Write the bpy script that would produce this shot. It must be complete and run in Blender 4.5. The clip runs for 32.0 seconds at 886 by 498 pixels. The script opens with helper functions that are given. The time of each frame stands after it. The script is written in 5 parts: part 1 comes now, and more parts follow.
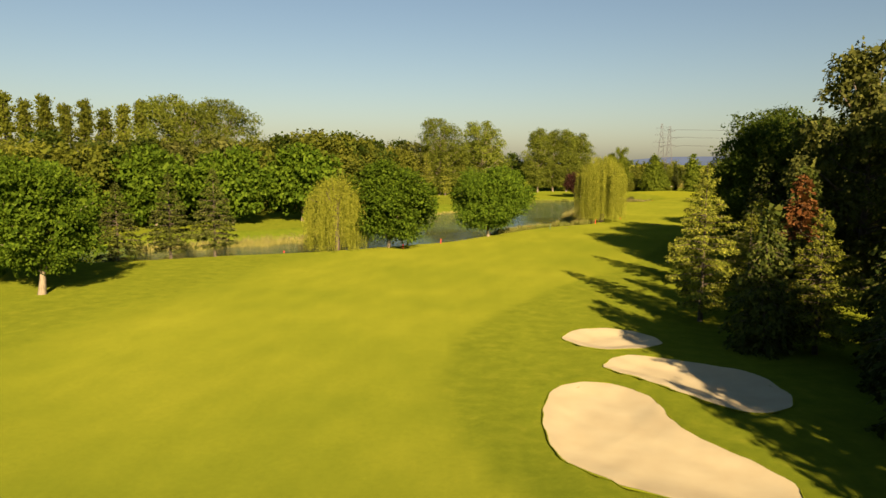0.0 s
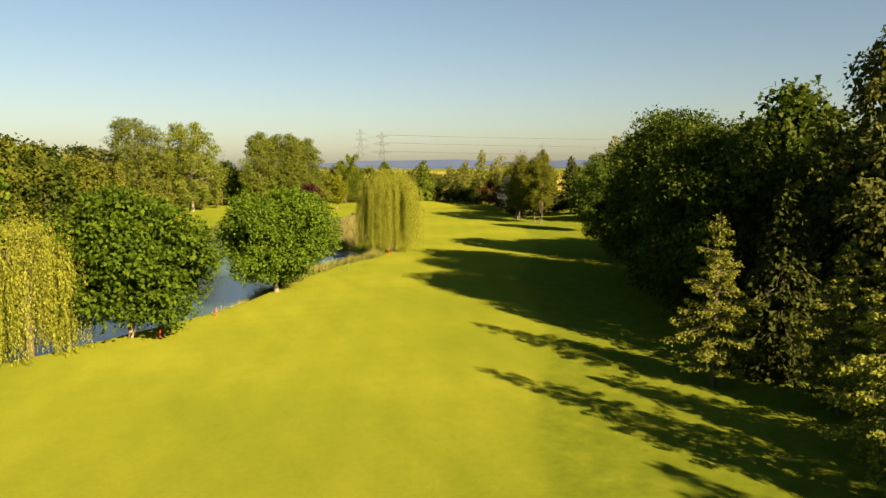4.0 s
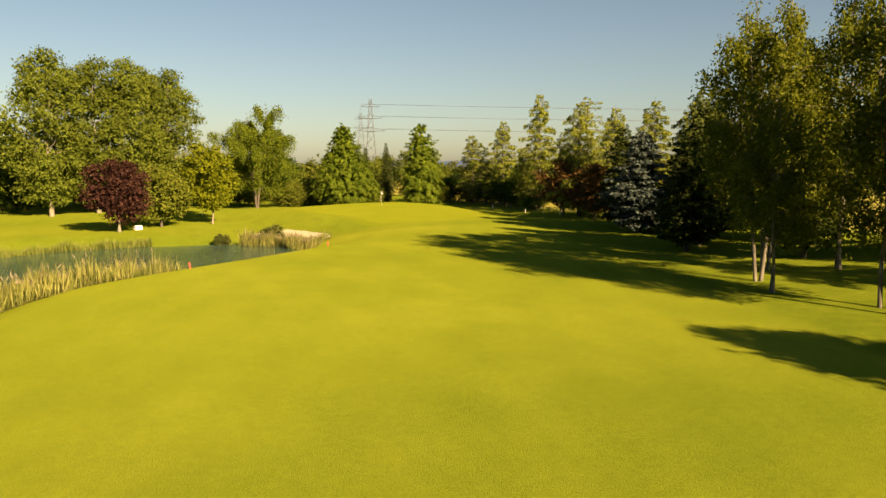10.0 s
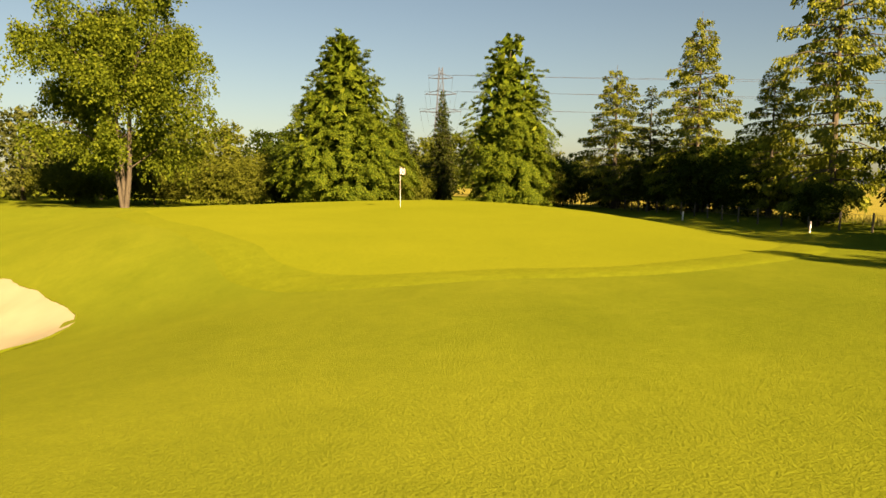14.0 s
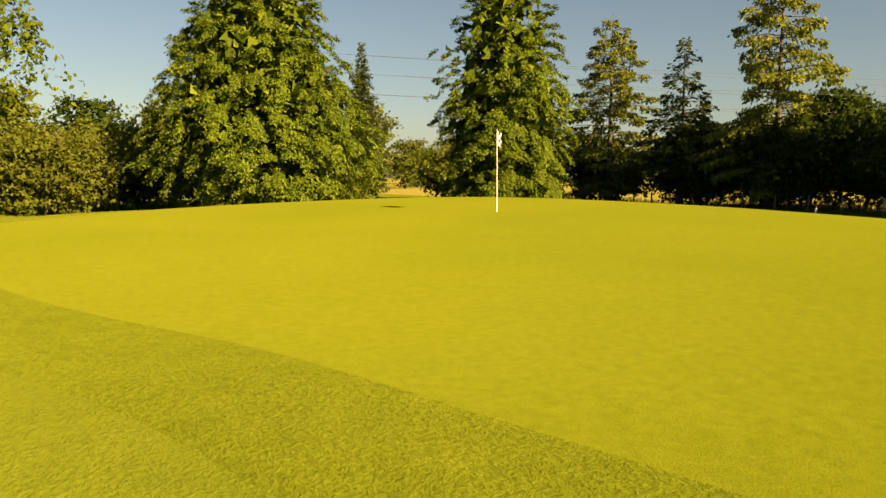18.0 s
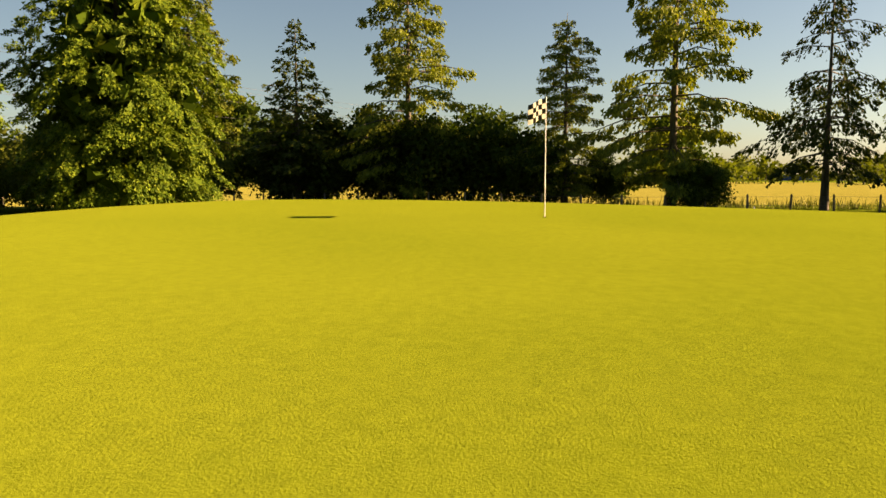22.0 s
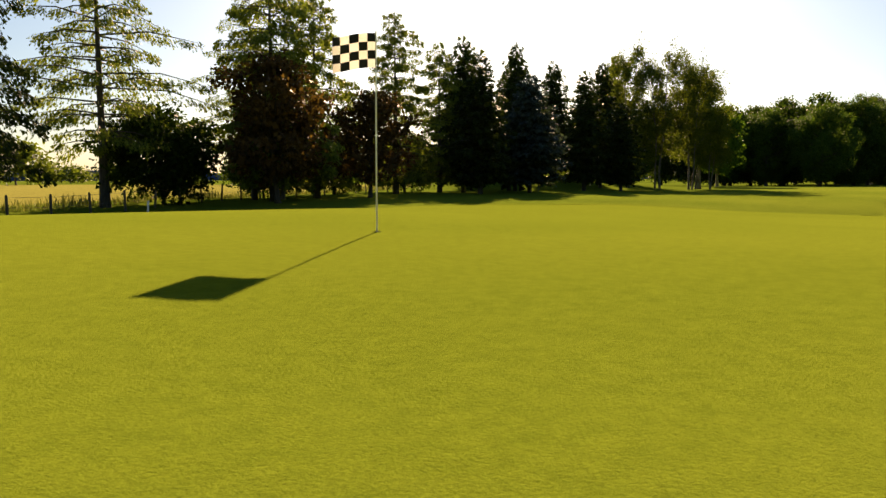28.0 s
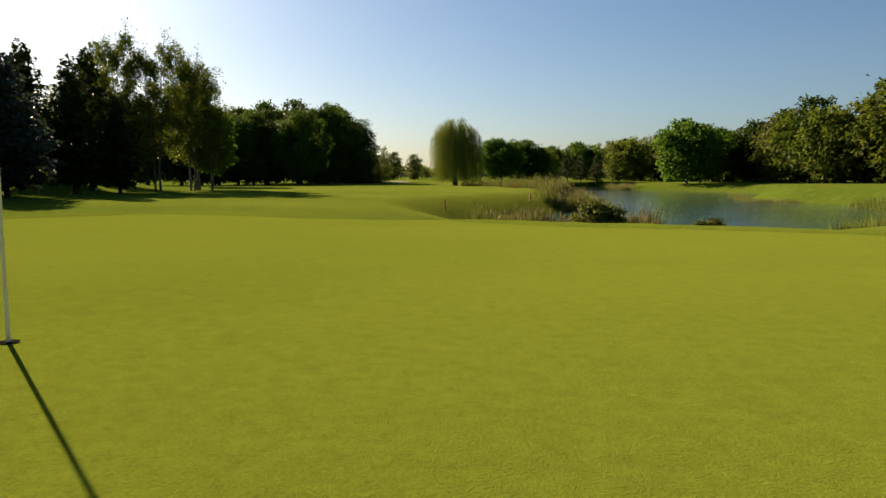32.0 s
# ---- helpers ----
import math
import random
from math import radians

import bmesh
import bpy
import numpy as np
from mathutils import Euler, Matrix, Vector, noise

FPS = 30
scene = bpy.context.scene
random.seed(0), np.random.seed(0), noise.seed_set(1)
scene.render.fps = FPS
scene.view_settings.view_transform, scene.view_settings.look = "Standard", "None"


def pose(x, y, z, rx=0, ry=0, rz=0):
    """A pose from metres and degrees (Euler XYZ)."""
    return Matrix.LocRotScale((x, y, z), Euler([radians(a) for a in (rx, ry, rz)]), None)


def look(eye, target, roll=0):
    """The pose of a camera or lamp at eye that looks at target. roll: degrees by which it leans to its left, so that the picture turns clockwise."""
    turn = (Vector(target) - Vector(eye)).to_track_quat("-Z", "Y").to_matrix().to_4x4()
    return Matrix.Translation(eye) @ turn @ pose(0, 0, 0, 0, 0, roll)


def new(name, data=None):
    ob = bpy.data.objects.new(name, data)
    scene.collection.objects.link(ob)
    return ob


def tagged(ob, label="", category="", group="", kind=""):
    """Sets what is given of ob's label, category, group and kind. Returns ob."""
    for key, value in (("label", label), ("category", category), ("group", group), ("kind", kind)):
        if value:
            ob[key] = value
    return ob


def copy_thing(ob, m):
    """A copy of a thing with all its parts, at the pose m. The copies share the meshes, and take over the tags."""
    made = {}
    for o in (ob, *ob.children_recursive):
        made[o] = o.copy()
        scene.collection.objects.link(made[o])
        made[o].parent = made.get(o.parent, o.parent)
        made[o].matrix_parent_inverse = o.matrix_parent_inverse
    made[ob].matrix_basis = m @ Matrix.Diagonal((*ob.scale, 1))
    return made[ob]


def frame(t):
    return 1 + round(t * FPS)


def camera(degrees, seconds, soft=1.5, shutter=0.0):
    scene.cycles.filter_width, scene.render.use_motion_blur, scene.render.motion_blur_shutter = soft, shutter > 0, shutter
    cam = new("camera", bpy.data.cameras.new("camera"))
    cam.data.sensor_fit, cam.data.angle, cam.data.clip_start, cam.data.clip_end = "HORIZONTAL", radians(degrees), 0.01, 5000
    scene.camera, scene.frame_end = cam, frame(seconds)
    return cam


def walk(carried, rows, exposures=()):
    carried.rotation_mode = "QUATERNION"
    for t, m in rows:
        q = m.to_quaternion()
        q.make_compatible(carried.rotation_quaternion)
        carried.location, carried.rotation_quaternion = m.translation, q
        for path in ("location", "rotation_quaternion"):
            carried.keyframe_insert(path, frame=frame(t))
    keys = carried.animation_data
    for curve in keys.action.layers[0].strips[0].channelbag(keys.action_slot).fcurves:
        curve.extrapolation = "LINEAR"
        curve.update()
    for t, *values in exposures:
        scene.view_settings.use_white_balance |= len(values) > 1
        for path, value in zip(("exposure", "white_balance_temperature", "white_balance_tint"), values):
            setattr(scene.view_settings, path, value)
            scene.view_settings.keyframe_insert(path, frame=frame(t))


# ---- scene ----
cam = camera(63.73, 32.0)
PATH = [
    (0.0, pose(-0.172, -4.672, 10.539, 82.996, 0, -0.233) @ pose(0, 0, 0, 0, 0, 0.420)),
    (0.5, pose(-2.495, -1.176, 10.737, 83.052, 0, -3.698) @ pose(0, 0, 0, 0, 0, 0.397)),
    (1.0, pose(-4.573, 2.507, 10.916, 83.150, 0, -7.205) @ pose(0, 0, 0, 0, 0, 0.322)),
    (1.5, pose(-6.296, 6.235, 11.066, 83.246, 0, -10.713) @ pose(0, 0, 0, 0, 0, 0.306)),
    (2.0, pose(-7.547, 10.091, 11.226, 83.354, 0, -14.216) @ pose(0, 0, 0, 0, 0, 0.284)),
    (2.5, pose(-8.450, 14.190, 11.353, 83.428, 0, -17.769) @ pose(0, 0, 0, 0, 0, 0.288)),
    (3.0, pose(-8.772, 18.526, 11.533, 83.498, 0, -21.234) @ pose(0, 0, 0, 0, 0, 0.272)),
    (3.5, pose(-8.626, 22.973, 11.683, 83.581, 0, -24.310) @ pose(0, 0, 0, 0, 0, 0.143)),
    (5.5, pose(1.628, 50.772, 12.288, 83.303, 0, -25.807) @ pose(0, 0, 0, 0, 0, -0.374)),
    (6.0, pose(5.930, 59.573, 11.908, 83.408, 0, -25.870) @ pose(0, 0, 0, 0, 0, -0.425)),
    (6.5, pose(10.682, 68.865, 11.341, 83.481, 0, -25.761) @ pose(0, 0, 0, 0, 0, -0.341)),
    (7.0, pose(15.597, 78.406, 10.540, 83.424, 0, -25.680) @ pose(0, 0, 0, 0, 0, -0.197)),
    (7.5, pose(20.314, 87.905, 9.874, 83.216, 0, -25.703) @ pose(0, 0, 0, 0, 0, -0.170)),
    (8.0, pose(25.017, 97.385, 9.126, 83.150, 0, -25.871) @ pose(0, 0, 0, 0, 0, -0.201)),
    (8.5, pose(29.779, 106.623, 8.312, 83.282, 0, -25.819) @ pose(0, 0, 0, 0, 0, -0.270)),
    (9.0, pose(34.542, 116.067, 7.499, 83.457, 0, -25.334) @ pose(0, 0, 0, 0, 0, -0.495)),
    (9.5, pose(39.387, 125.819, 6.794, 83.529, 0, -24.314) @ pose(0, 0, 0, 0, 0, -0.438)),
    (10.0, pose(44.282, 135.765, 6.172, 83.605, 0, -23.291) @ pose(0, 0, 0, 0, 0, -0.361)),
    (10.5, pose(49.570, 145.799, 5.565, 83.690, 0, -22.089) @ pose(0, 0, 0, 0, 0, -0.291)),
    (11.0, pose(54.757, 155.830, 5.056, 83.800, 0, -20.640) @ pose(0, 0, 0, 0, 0, -0.211)),
    (11.5, pose(59.234, 164.825, 4.692, 83.850, 0, -19.182) @ pose(0, 0, 0, 0, 0, -0.141)),
    (12.0, pose(62.719, 172.383, 4.154, 83.953, 0, -17.697) @ pose(0, 0, 0, 0, 0, 0.080)),
    (12.5, pose(65.159, 179.256, 3.563, 84.095, 0, -17.090) @ pose(0, 0, 0, 0, 0, 0.304)),
    (13.0, pose(67.092, 185.518, 3.070, 84.189, 0, -16.610) @ pose(0, 0, 0, 0, 0, 0.418)),
    (13.5, pose(68.120, 191.647, 2.640, 84.321, 0, -16.560) @ pose(0, 0, 0, 0, 0, 0.372)),
    (14.0, pose(68.683, 197.549, 2.210, 84.591, 0, -16.415) @ pose(0, 0, 0, 0, 0, 0.423)),
    (14.5, pose(68.770, 202.730, 1.904, 84.741, 0, -16.716) @ pose(0, 0, 0, 0, 0, 0.453)),
    (16.5, pose(67.304, 213.982, 1.830, 84.425, 0, -22.546) @ pose(0, 0, 0, 0, 0, 0.489)),
    (17.0, pose(66.824, 216.197, 1.694, 84.557, 0, -25.182) @ pose(0, 0, 0, 0, 0, 0.385)),
    (17.5, pose(66.350, 218.352, 1.660, 84.484, 0, -28.986) @ pose(0, 0, 0, 0, 0, 0.250)),
    (18.0, pose(65.898, 220.402, 1.725, 84.268, 0, -32.676) @ pose(0, 0, 0, 0, 0, 0.100)),
    (18.5, pose(65.561, 222.621, 1.689, 84.174, 0, -36.177) @ pose(0, 0, 0, 0, 0, 0.066)),
    (19.0, pose(65.506, 225.039, 1.733, 84.182, 0, -39.924) @ pose(0, 0, 0, 0, 0, -0.004)),
    (19.5, pose(65.275, 227.420, 1.694, 84.237, 0, -45.728) @ pose(0, 0, 0, 0, 0, 0.038)),
    (20.0, pose(65.112, 229.548, 1.687, 84.336, 0, -52.918) @ pose(0, 0, 0, 0, 0, 0.008)),
    (20.5, pose(64.924, 231.427, 1.641, 84.479, 0, -60.103) @ pose(0, 0, 0, 0, 0, -0.002)),
    (21.0, pose(64.792, 233.057, 1.567, 84.644, 0, -67.125) @ pose(0, 0, 0, 0, 0, 0.033)),
    (21.5, pose(64.600, 234.439, 1.546, 84.592, 0, -74.324) @ pose(0, 0, 0, 0, 0, -0.105)),
    (22.0, pose(64.127, 235.730, 1.470, 84.526, 0, -81.623) @ pose(0, 0, 0, 0, 0, -0.058)),
    (22.5, pose(63.800, 236.891, 1.432, 84.287, 0, -88.300) @ pose(0, 0, 0, 0, 0, -0.347)),
    (23.0, pose(63.846, 237.983, 1.257, 84.284, 0, -94.134) @ pose(0, 0, 0, 0, 0, -0.477)),
    (23.5, pose(64.241, 238.913, 1.213, 84.206, 0, -99.118) @ pose(0, 0, 0, 0, 0, -0.539)),
    (24.0, pose(65.010, 239.784, 1.211, 84.106, 0, -106.101) @ pose(0, 0, 0, 0, 0, -0.482)),
    (24.5, pose(66.165, 240.460, 1.144, 84.208, 0, -112.144) @ pose(0, 0, 0, 0, 0, -0.224)),
    (26.5, pose(71.996, 241.998, 1.357, 84.392, 0, -138.788) @ pose(0, 0, 0, 0, 0, 0.130)),
    (27.0, pose(72.962, 242.315, 1.349, 84.440, 0, -146.796) @ pose(0, 0, 0, 0, 0, 0.084)),
    (27.5, pose(73.663, 242.714, 1.354, 84.481, 0, -154.489) @ pose(0, 0, 0, 0, 0, -0.055)),
    (28.0, pose(74.199, 243.100, 1.376, 84.438, 0, -161.064) @ pose(0, 0, 0, 0, 0, -0.158)),
    (28.5, pose(74.728, 243.207, 1.402, 84.360, 0, -166.877) @ pose(0, 0, 0, 0, 0, -0.134)),
    (29.0, pose(75.222, 243.063, 1.402, 84.336, 0, -172.484) @ pose(0, 0, 0, 0, 0, -0.102)),
    (29.5, pose(75.648, 242.715, 1.432, 84.320, 0, -177.728) @ pose(0, 0, 0, 0, 0, -0.129)),
    (30.0, pose(76.087, 242.073, 1.424, 84.334, 0, -182.972) @ pose(0, 0, 0, 0, 0, -0.186)),
    (30.5, pose(76.430, 241.424, 1.403, 84.344, 0, -187.974) @ pose(0, 0, 0, 0, 0, -0.333)),
    (31.0, pose(76.685, 240.914, 1.441, 84.293, 0, -192.903) @ pose(0, 0, 0, 0, 0, -0.393)),
    (31.5, pose(76.850, 240.490, 1.485, 84.282, 0, -197.607) @ pose(0, 0, 0, 0, 0, -0.291)),
    (32.0, pose(76.726, 239.888, 1.623, 84.178, 0, -201.290) @ pose(0, 0, 0, 0, 0, -0.175)),
]
walk(cam, PATH, [(0.0, 2.17, 7050, 10), (3.0, 2.38, 7000, 10), (6.0, 2.68, 6950, 10), (8.0, 2.56, 7150, 10), (10.0, 2.38, 7600, 10), (12.0, 2.66, 7800, 10), (14.0, 2.44, 7850, 10), (18.0, 2.37, 8000, 10), (20.0, 2.48, 7900, 10), (22.0, 2.63, 7650, 10),
                 (25.5, 2.43, 6850, 10), (28.0, 2.33, 6350, 10), (32.0, 1.92, 5500, 8)])

# ---------------------------------------------------------------- light
SUN_AZ = radians(-14.7)      # the way in which shadows fall, from +y towards -x
SUN_EL = radians(25.0)
world = bpy.data.worlds.new("sky")
scene.world = world
world.use_nodes = True
wn, wl = world.node_tree.nodes, world.node_tree.links
wn.clear()
w_out = wn.new("ShaderNodeOutputWorld")
w_bg = wn.new("ShaderNodeBackground")
w_sky = wn.new("ShaderNodeTexSky")
w_sky.sky_type = "NISHITA"
w_sky.sun_disc = False
w_sky.sun_elevation = SUN_EL
w_sky.sun_rotation = radians(180) + SUN_AZ
w_sky.air_density, w_sky.dust_density, w_sky.ozone_density = 1.0, 1.0, 1.4
w_bg.inputs["Strength"].default_value = 0.0205
wl.new(w_sky.outputs["Color"], w_bg.inputs["Color"])
wl.new(w_bg.outputs["Background"], w_out.inputs["Surface"])
sun_data = bpy.data.lights.new("sun", "SUN")
sun_data.energy, sun_data.angle, sun_data.color = 5.0, radians(0.55), (1.0, 0.655, 0.39)
sun = new("sun", sun_data)
to_sun = Vector((-math.sin(SUN_AZ) * math.cos(SUN_EL), -math.cos(SUN_AZ) * math.cos(SUN_EL), math.sin(SUN_EL)))
sun.matrix_world = look(to_sun * 400, (0, 0, 0))

# ---------------------------------------------------------------- materials


def material(name, rough=0.8):
    m = bpy.data.materials.new(name)
    m.use_nodes = True
    n, l = m.node_tree.nodes, m.node_tree.links
    b = n["Principled BSDF"]
    b.inputs["Roughness"].default_value = rough
    return m, n, l, b


def ramp(n, stops):
    r = n.new("ShaderNodeValToRGB")
    e = r.color_ramp.elements
    while len(e) < len(stops):
        e.new(0.5)
    for k, (p, c) in zip(e, stops):
        k.position, k.color = p, (*c, 1)
    return r


def noise_node(n, l, scale, detail=3, coords=None, rough=0.55):
    t = n.new("ShaderNodeTexNoise")
    t.inputs["Scale"].default_value, t.inputs["Detail"].default_value = scale, detail
    t.inputs["Roughness"].default_value = rough
    if coords is not None:
        l.new(coords, t.inputs["Vector"])
    return t


def mix_rgb(n, l, fac, a, b, mode="MIX"):
    m = n.new("ShaderNodeMix")
    m.data_type, m.blend_type = "RGBA", mode
    for s, v in ((0, fac), (6, a), (7, b)):
        if isinstance(v, (int, float)):
            m.inputs[s].default_value = v
        elif isinstance(v, tuple):
            m.inputs[s].default_value = (*v, 1)
        else:
            l.new(v, m.inputs[s])
    return m.outputs[2]


def bump(n, l, b, height, strength, distance):
    k = n.new("ShaderNodeBump")
    k.inputs["Strength"].default_value, k.inputs["Distance"].default_value = strength, distance
    l.new(height, k.inputs["Height"])
    l.new(k.outputs["Normal"], b.inputs["Normal"])


def mapped(n, l, scale=(1, 1, 1), turn=0.0):
    c = n.new("ShaderNodeTexCoord")
    m = n.new("ShaderNodeMapping")
    m.inputs["Scale"].default_value = scale
    m.inputs["Rotation"].default_value = (0, 0, turn)
    l.new(c.outputs["Object"], m.inputs["Vector"])
    return m.outputs["Vector"]


def leaf_material(name, dark, mid, light, glow=0.45, rough=0.55):
    """Leaves: tints that vary from leaf to leaf and from tree to tree, with some light passing through."""
    m, n, l, b = material(name, rough)
    g = n.new("ShaderNodeNewGeometry")
    r = ramp(n, [(0.0, dark), (0.5, mid), (1.0, light)])
    l.new(g.outputs["Random Per Island"], r.inputs["Fac"])
    o = n.new("ShaderNodeObjectInfo")
    hs = n.new("ShaderNodeHueSaturation")
    mr = n.new("ShaderNodeMapRange")
    mr.inputs["To Min"].default_value, mr.inputs["To Max"].default_value = 0.8, 1.2
    l.new(o.outputs["Random"], mr.inputs["Value"])
    l.new(mr.outputs["Result"], hs.inputs["Value"])
    l.new(r.outputs["Color"], hs.inputs["Color"])
    l.new(hs.outputs["Color"], b.inputs["Base Color"])
    b.inputs["Specular IOR Level"].default_value = 0.03
    t = n.new("ShaderNodeBsdfTranslucent")
    tc = mix_rgb(n, l, 1.0, hs.outputs["Color"], (1.0, 1.0, 0.45), "MULTIPLY")
    l.new(tc, t.inputs["Color"])
    x = n.new("ShaderNodeMixShader")
    x.inputs["Fac"].default_value = glow
    l.new(b.outputs["BSDF"], x.inputs[1])
    l.new(t.outputs["BSDF"], x.inputs[2])
    l.new(x.outputs["Shader"], n["Material Output"].inputs["Surface"])
    return m


def bark_material(name, dark, light, scale=6.0):
    m, n, l, b = material(name, 0.9)
    v = mapped(n, l, (scale, scale, scale * 0.25))
    t = noise_node(n, l, 2.0, 5, v)
    r = ramp(n, [(0.3, dark), (0.7, light)])
    l.new(t.outputs["Fac"], r.inputs["Fac"])
    l.new(r.outputs["Color"], b.inputs["Base Color"])
    bump(n, l, b, t.outputs["Fac"], 0.6, 0.03)
    return m


def plain_material(name, colour, rough=0.5, metal=0.0, var=0.15, scale=8.0):
    m, n, l, b = material(name, rough)
    b.inputs["Metallic"].default_value = metal
    t = noise_node(n, l, scale, 4, mapped(n, l))
    r = ramp(n, [(0.3, tuple(c * (1 - var) for c in colour)), (0.7, tuple(min(1, c * (1 + var)) for c in colour))])
    l.new(t.outputs["Fac"], r.inputs["Fac"])
    l.new(r.outputs["Color"], b.inputs["Base Color"])
    return m


MAPLE = leaf_material("maple leaf", (0.0266, 0.0614, 0.0061), (0.0554, 0.1104, 0.0103), (0.0930, 0.1657, 0.0164))
DARKLEAF = leaf_material("dark leaf", (0.0153, 0.0330, 0.0051), (0.0305, 0.0558, 0.0081), (0.0566, 0.0863, 0.0143))
HORNLEAF = leaf_material("hornbeam leaf", (0.0237, 0.0512, 0.0079), (0.0473, 0.0865, 0.0126), (0.0877, 0.1338, 0.0222))
BELTLEAF = leaf_material("wood leaf", (0.0502, 0.0759, 0.0106), (0.0778, 0.1051, 0.0152), (0.1054, 0.1372, 0.0205))
POPLARLEAF = leaf_material("poplar leaf", (0.0620, 0.0944, 0.0125), (0.0908, 0.1316, 0.0195), (0.1195, 0.1630, 0.0275))
OLIVELEAF = leaf_material("olive leaf", (0.0626, 0.0874, 0.0116), (0.0902, 0.1194, 0.0175), (0.1202, 0.1485, 0.0244))
SILVERLEAF = leaf_material("grey willow leaf", (0.0358, 0.0520, 0.0146), (0.0671, 0.0884, 0.0234), (0.1073, 0.1326, 0.0364))
YELLOWLEAF = leaf_material("yellow leaf", (0.0626, 0.0884, 0.0062), (0.1073, 0.1404, 0.0104), (0.1476, 0.1820, 0.0156))
WILLOWLEAF = leaf_material("willow leaf", (0.0584, 0.0804, 0.0098), (0.1223, 0.1576, 0.0186), (0.1860, 0.2255, 0.0340), 0.28)
BIRCHLEAF = leaf_material("birch leaf", (0.0447, 0.0650, 0.0073), (0.0805, 0.1066, 0.0125), (0.1230, 0.1508, 0.0198))
PURPLELEAF = leaf_material("purple leaf", (0.0126, 0.0062, 0.0062), (0.0268, 0.0135, 0.0114), (0.0492, 0.0260, 0.0182), 0.25)
COPPERLEAF = leaf_material("copper leaf", (0.0407, 0.0270, 0.0108), (0.0814, 0.0507, 0.0169), (0.1279, 0.0811, 0.0257), 0.3)
THUJA = leaf_material("thuja spray", (0.0262, 0.0518, 0.0061), (0.0628, 0.1065, 0.0110), (0.1230, 0.1704, 0.0183), 0.25)
SPRUCE = leaf_material("spruce needles", (0.0130, 0.0254, 0.0060), (0.0306, 0.0481, 0.0101), (0.0567, 0.0761, 0.0161), 0.2)
FIRNEEDLE = leaf_material("fir needles", (0.0245, 0.0376, 0.0080), (0.0490, 0.0707, 0.0155), (0.0805, 0.1083, 0.0243), 0.2)
ASHLEAF = leaf_material("ash leaf", (0.0376, 0.0655, 0.0074), (0.0751, 0.1154, 0.0125), (0.1207, 0.1654, 0.0199))
LARCH = leaf_material("larch needles", (0.0579, 0.0844, 0.0130), (0.1193, 0.1573, 0.0230), (0.1935, 0.2339, 0.0368), 0.35)
BLUESPRUCE = leaf_material("blue spruce needles", (0.0224, 0.0364, 0.0312), (0.0447, 0.0676, 0.0598), (0.0805, 0.1144, 0.1040), 0.15)
RUSTNEEDLE = leaf_material("rust needles", (0.0581, 0.0260, 0.0094), (0.0939, 0.0468, 0.0166), (0.1252, 0.0676, 0.0260), 0.25)
REED = leaf_material("reed blade", (0.1026, 0.1264, 0.0281), (0.1812, 0.2036, 0.0562), (0.2596, 0.2773, 0.1018), 0.2)
REEDGREEN = leaf_material("green reed blade", (0.0559, 0.0910, 0.0163), (0.1006, 0.1365, 0.0293), (0.1678, 0.1950, 0.0585), 0.35)
PLUME = leaf_material("reed plume", (0.0984, 0.0884, 0.0520), (0.1431, 0.1352, 0.0832), (0.1878, 0.1820, 0.1248), 0.3)
BARK = bark_material("grey brown bark", (0.0224, 0.0208, 0.0156), (0.0760, 0.0728, 0.0520))
PALEBARK = bark_material("pale bark", (0.0716, 0.0676, 0.0468), (0.1878, 0.1872, 0.1352))
BIRCHBARK = bark_material("birch bark", (0.0219, 0.0200, 0.0146), (0.1315, 0.1347, 0.1056), 3.0)

# turf of the ground: fairway, rough and field by the "turf" attribute
TURF, n, l, b = material("turf", 0.85)
b.inputs["Specular IOR Level"].default_value = 0.0
b.inputs["Diffuse Roughness"].default_value = 0.1
b.inputs["Sheen Weight"].default_value = 0.07
b.inputs["Sheen Roughness"].default_value = 0.45
b.inputs["Sheen Tint"].default_value = (0.6, 0.68, 0.08, 1)
at = n.new("ShaderNodeAttribute")
at.attribute_name = "turf"
sep = n.new("ShaderNodeSeparateColor")
l.new(at.outputs["Color"], sep.inputs["Color"])
v = mapped(n, l)
big = noise_node(n, l, 0.09, 4, v)
mid = noise_node(n, l, 0.9, 5, v, 0.65)
fine = noise_node(n, l, 26.0, 4, v, 0.7)
vs = mapped(n, l, (0.5, 0.06, 1.0), radians(24))
streak = noise_node(n, l, 1.0, 4, vs)
fair = ramp(n, [(0.3, (0.0752, 0.1144, 0.0120)), (0.5, (0.0948, 0.1326, 0.0140)), (0.7, (0.1149, 0.1508, 0.0172))])
l.new(big.outputs["Fac"], fair.inputs["Fac"])
rough_c = ramp(n, [(0.3, (0.0460, 0.0800, 0.0086)), (0.55, (0.0668, 0.1030, 0.0108)), (0.72, (0.0860, 0.1170, 0.0148))])
l.new(mid.outputs["Fac"], rough_c.inputs["Fac"])
c1 = mix_rgb(n, l, sep.outputs["Red"], rough_c.outputs["Color"], fair.outputs["Color"])
st = ramp(n, [(0.35, (0.82, 0.85, 0.8)), (0.65, (1.12, 1.1, 1.05))])
l.new(streak.outputs["Fac"], st.inputs["Fac"])
c2 = mix_rgb(n, l, 0.3, c1, st.outputs["Color"], "MULTIPLY")
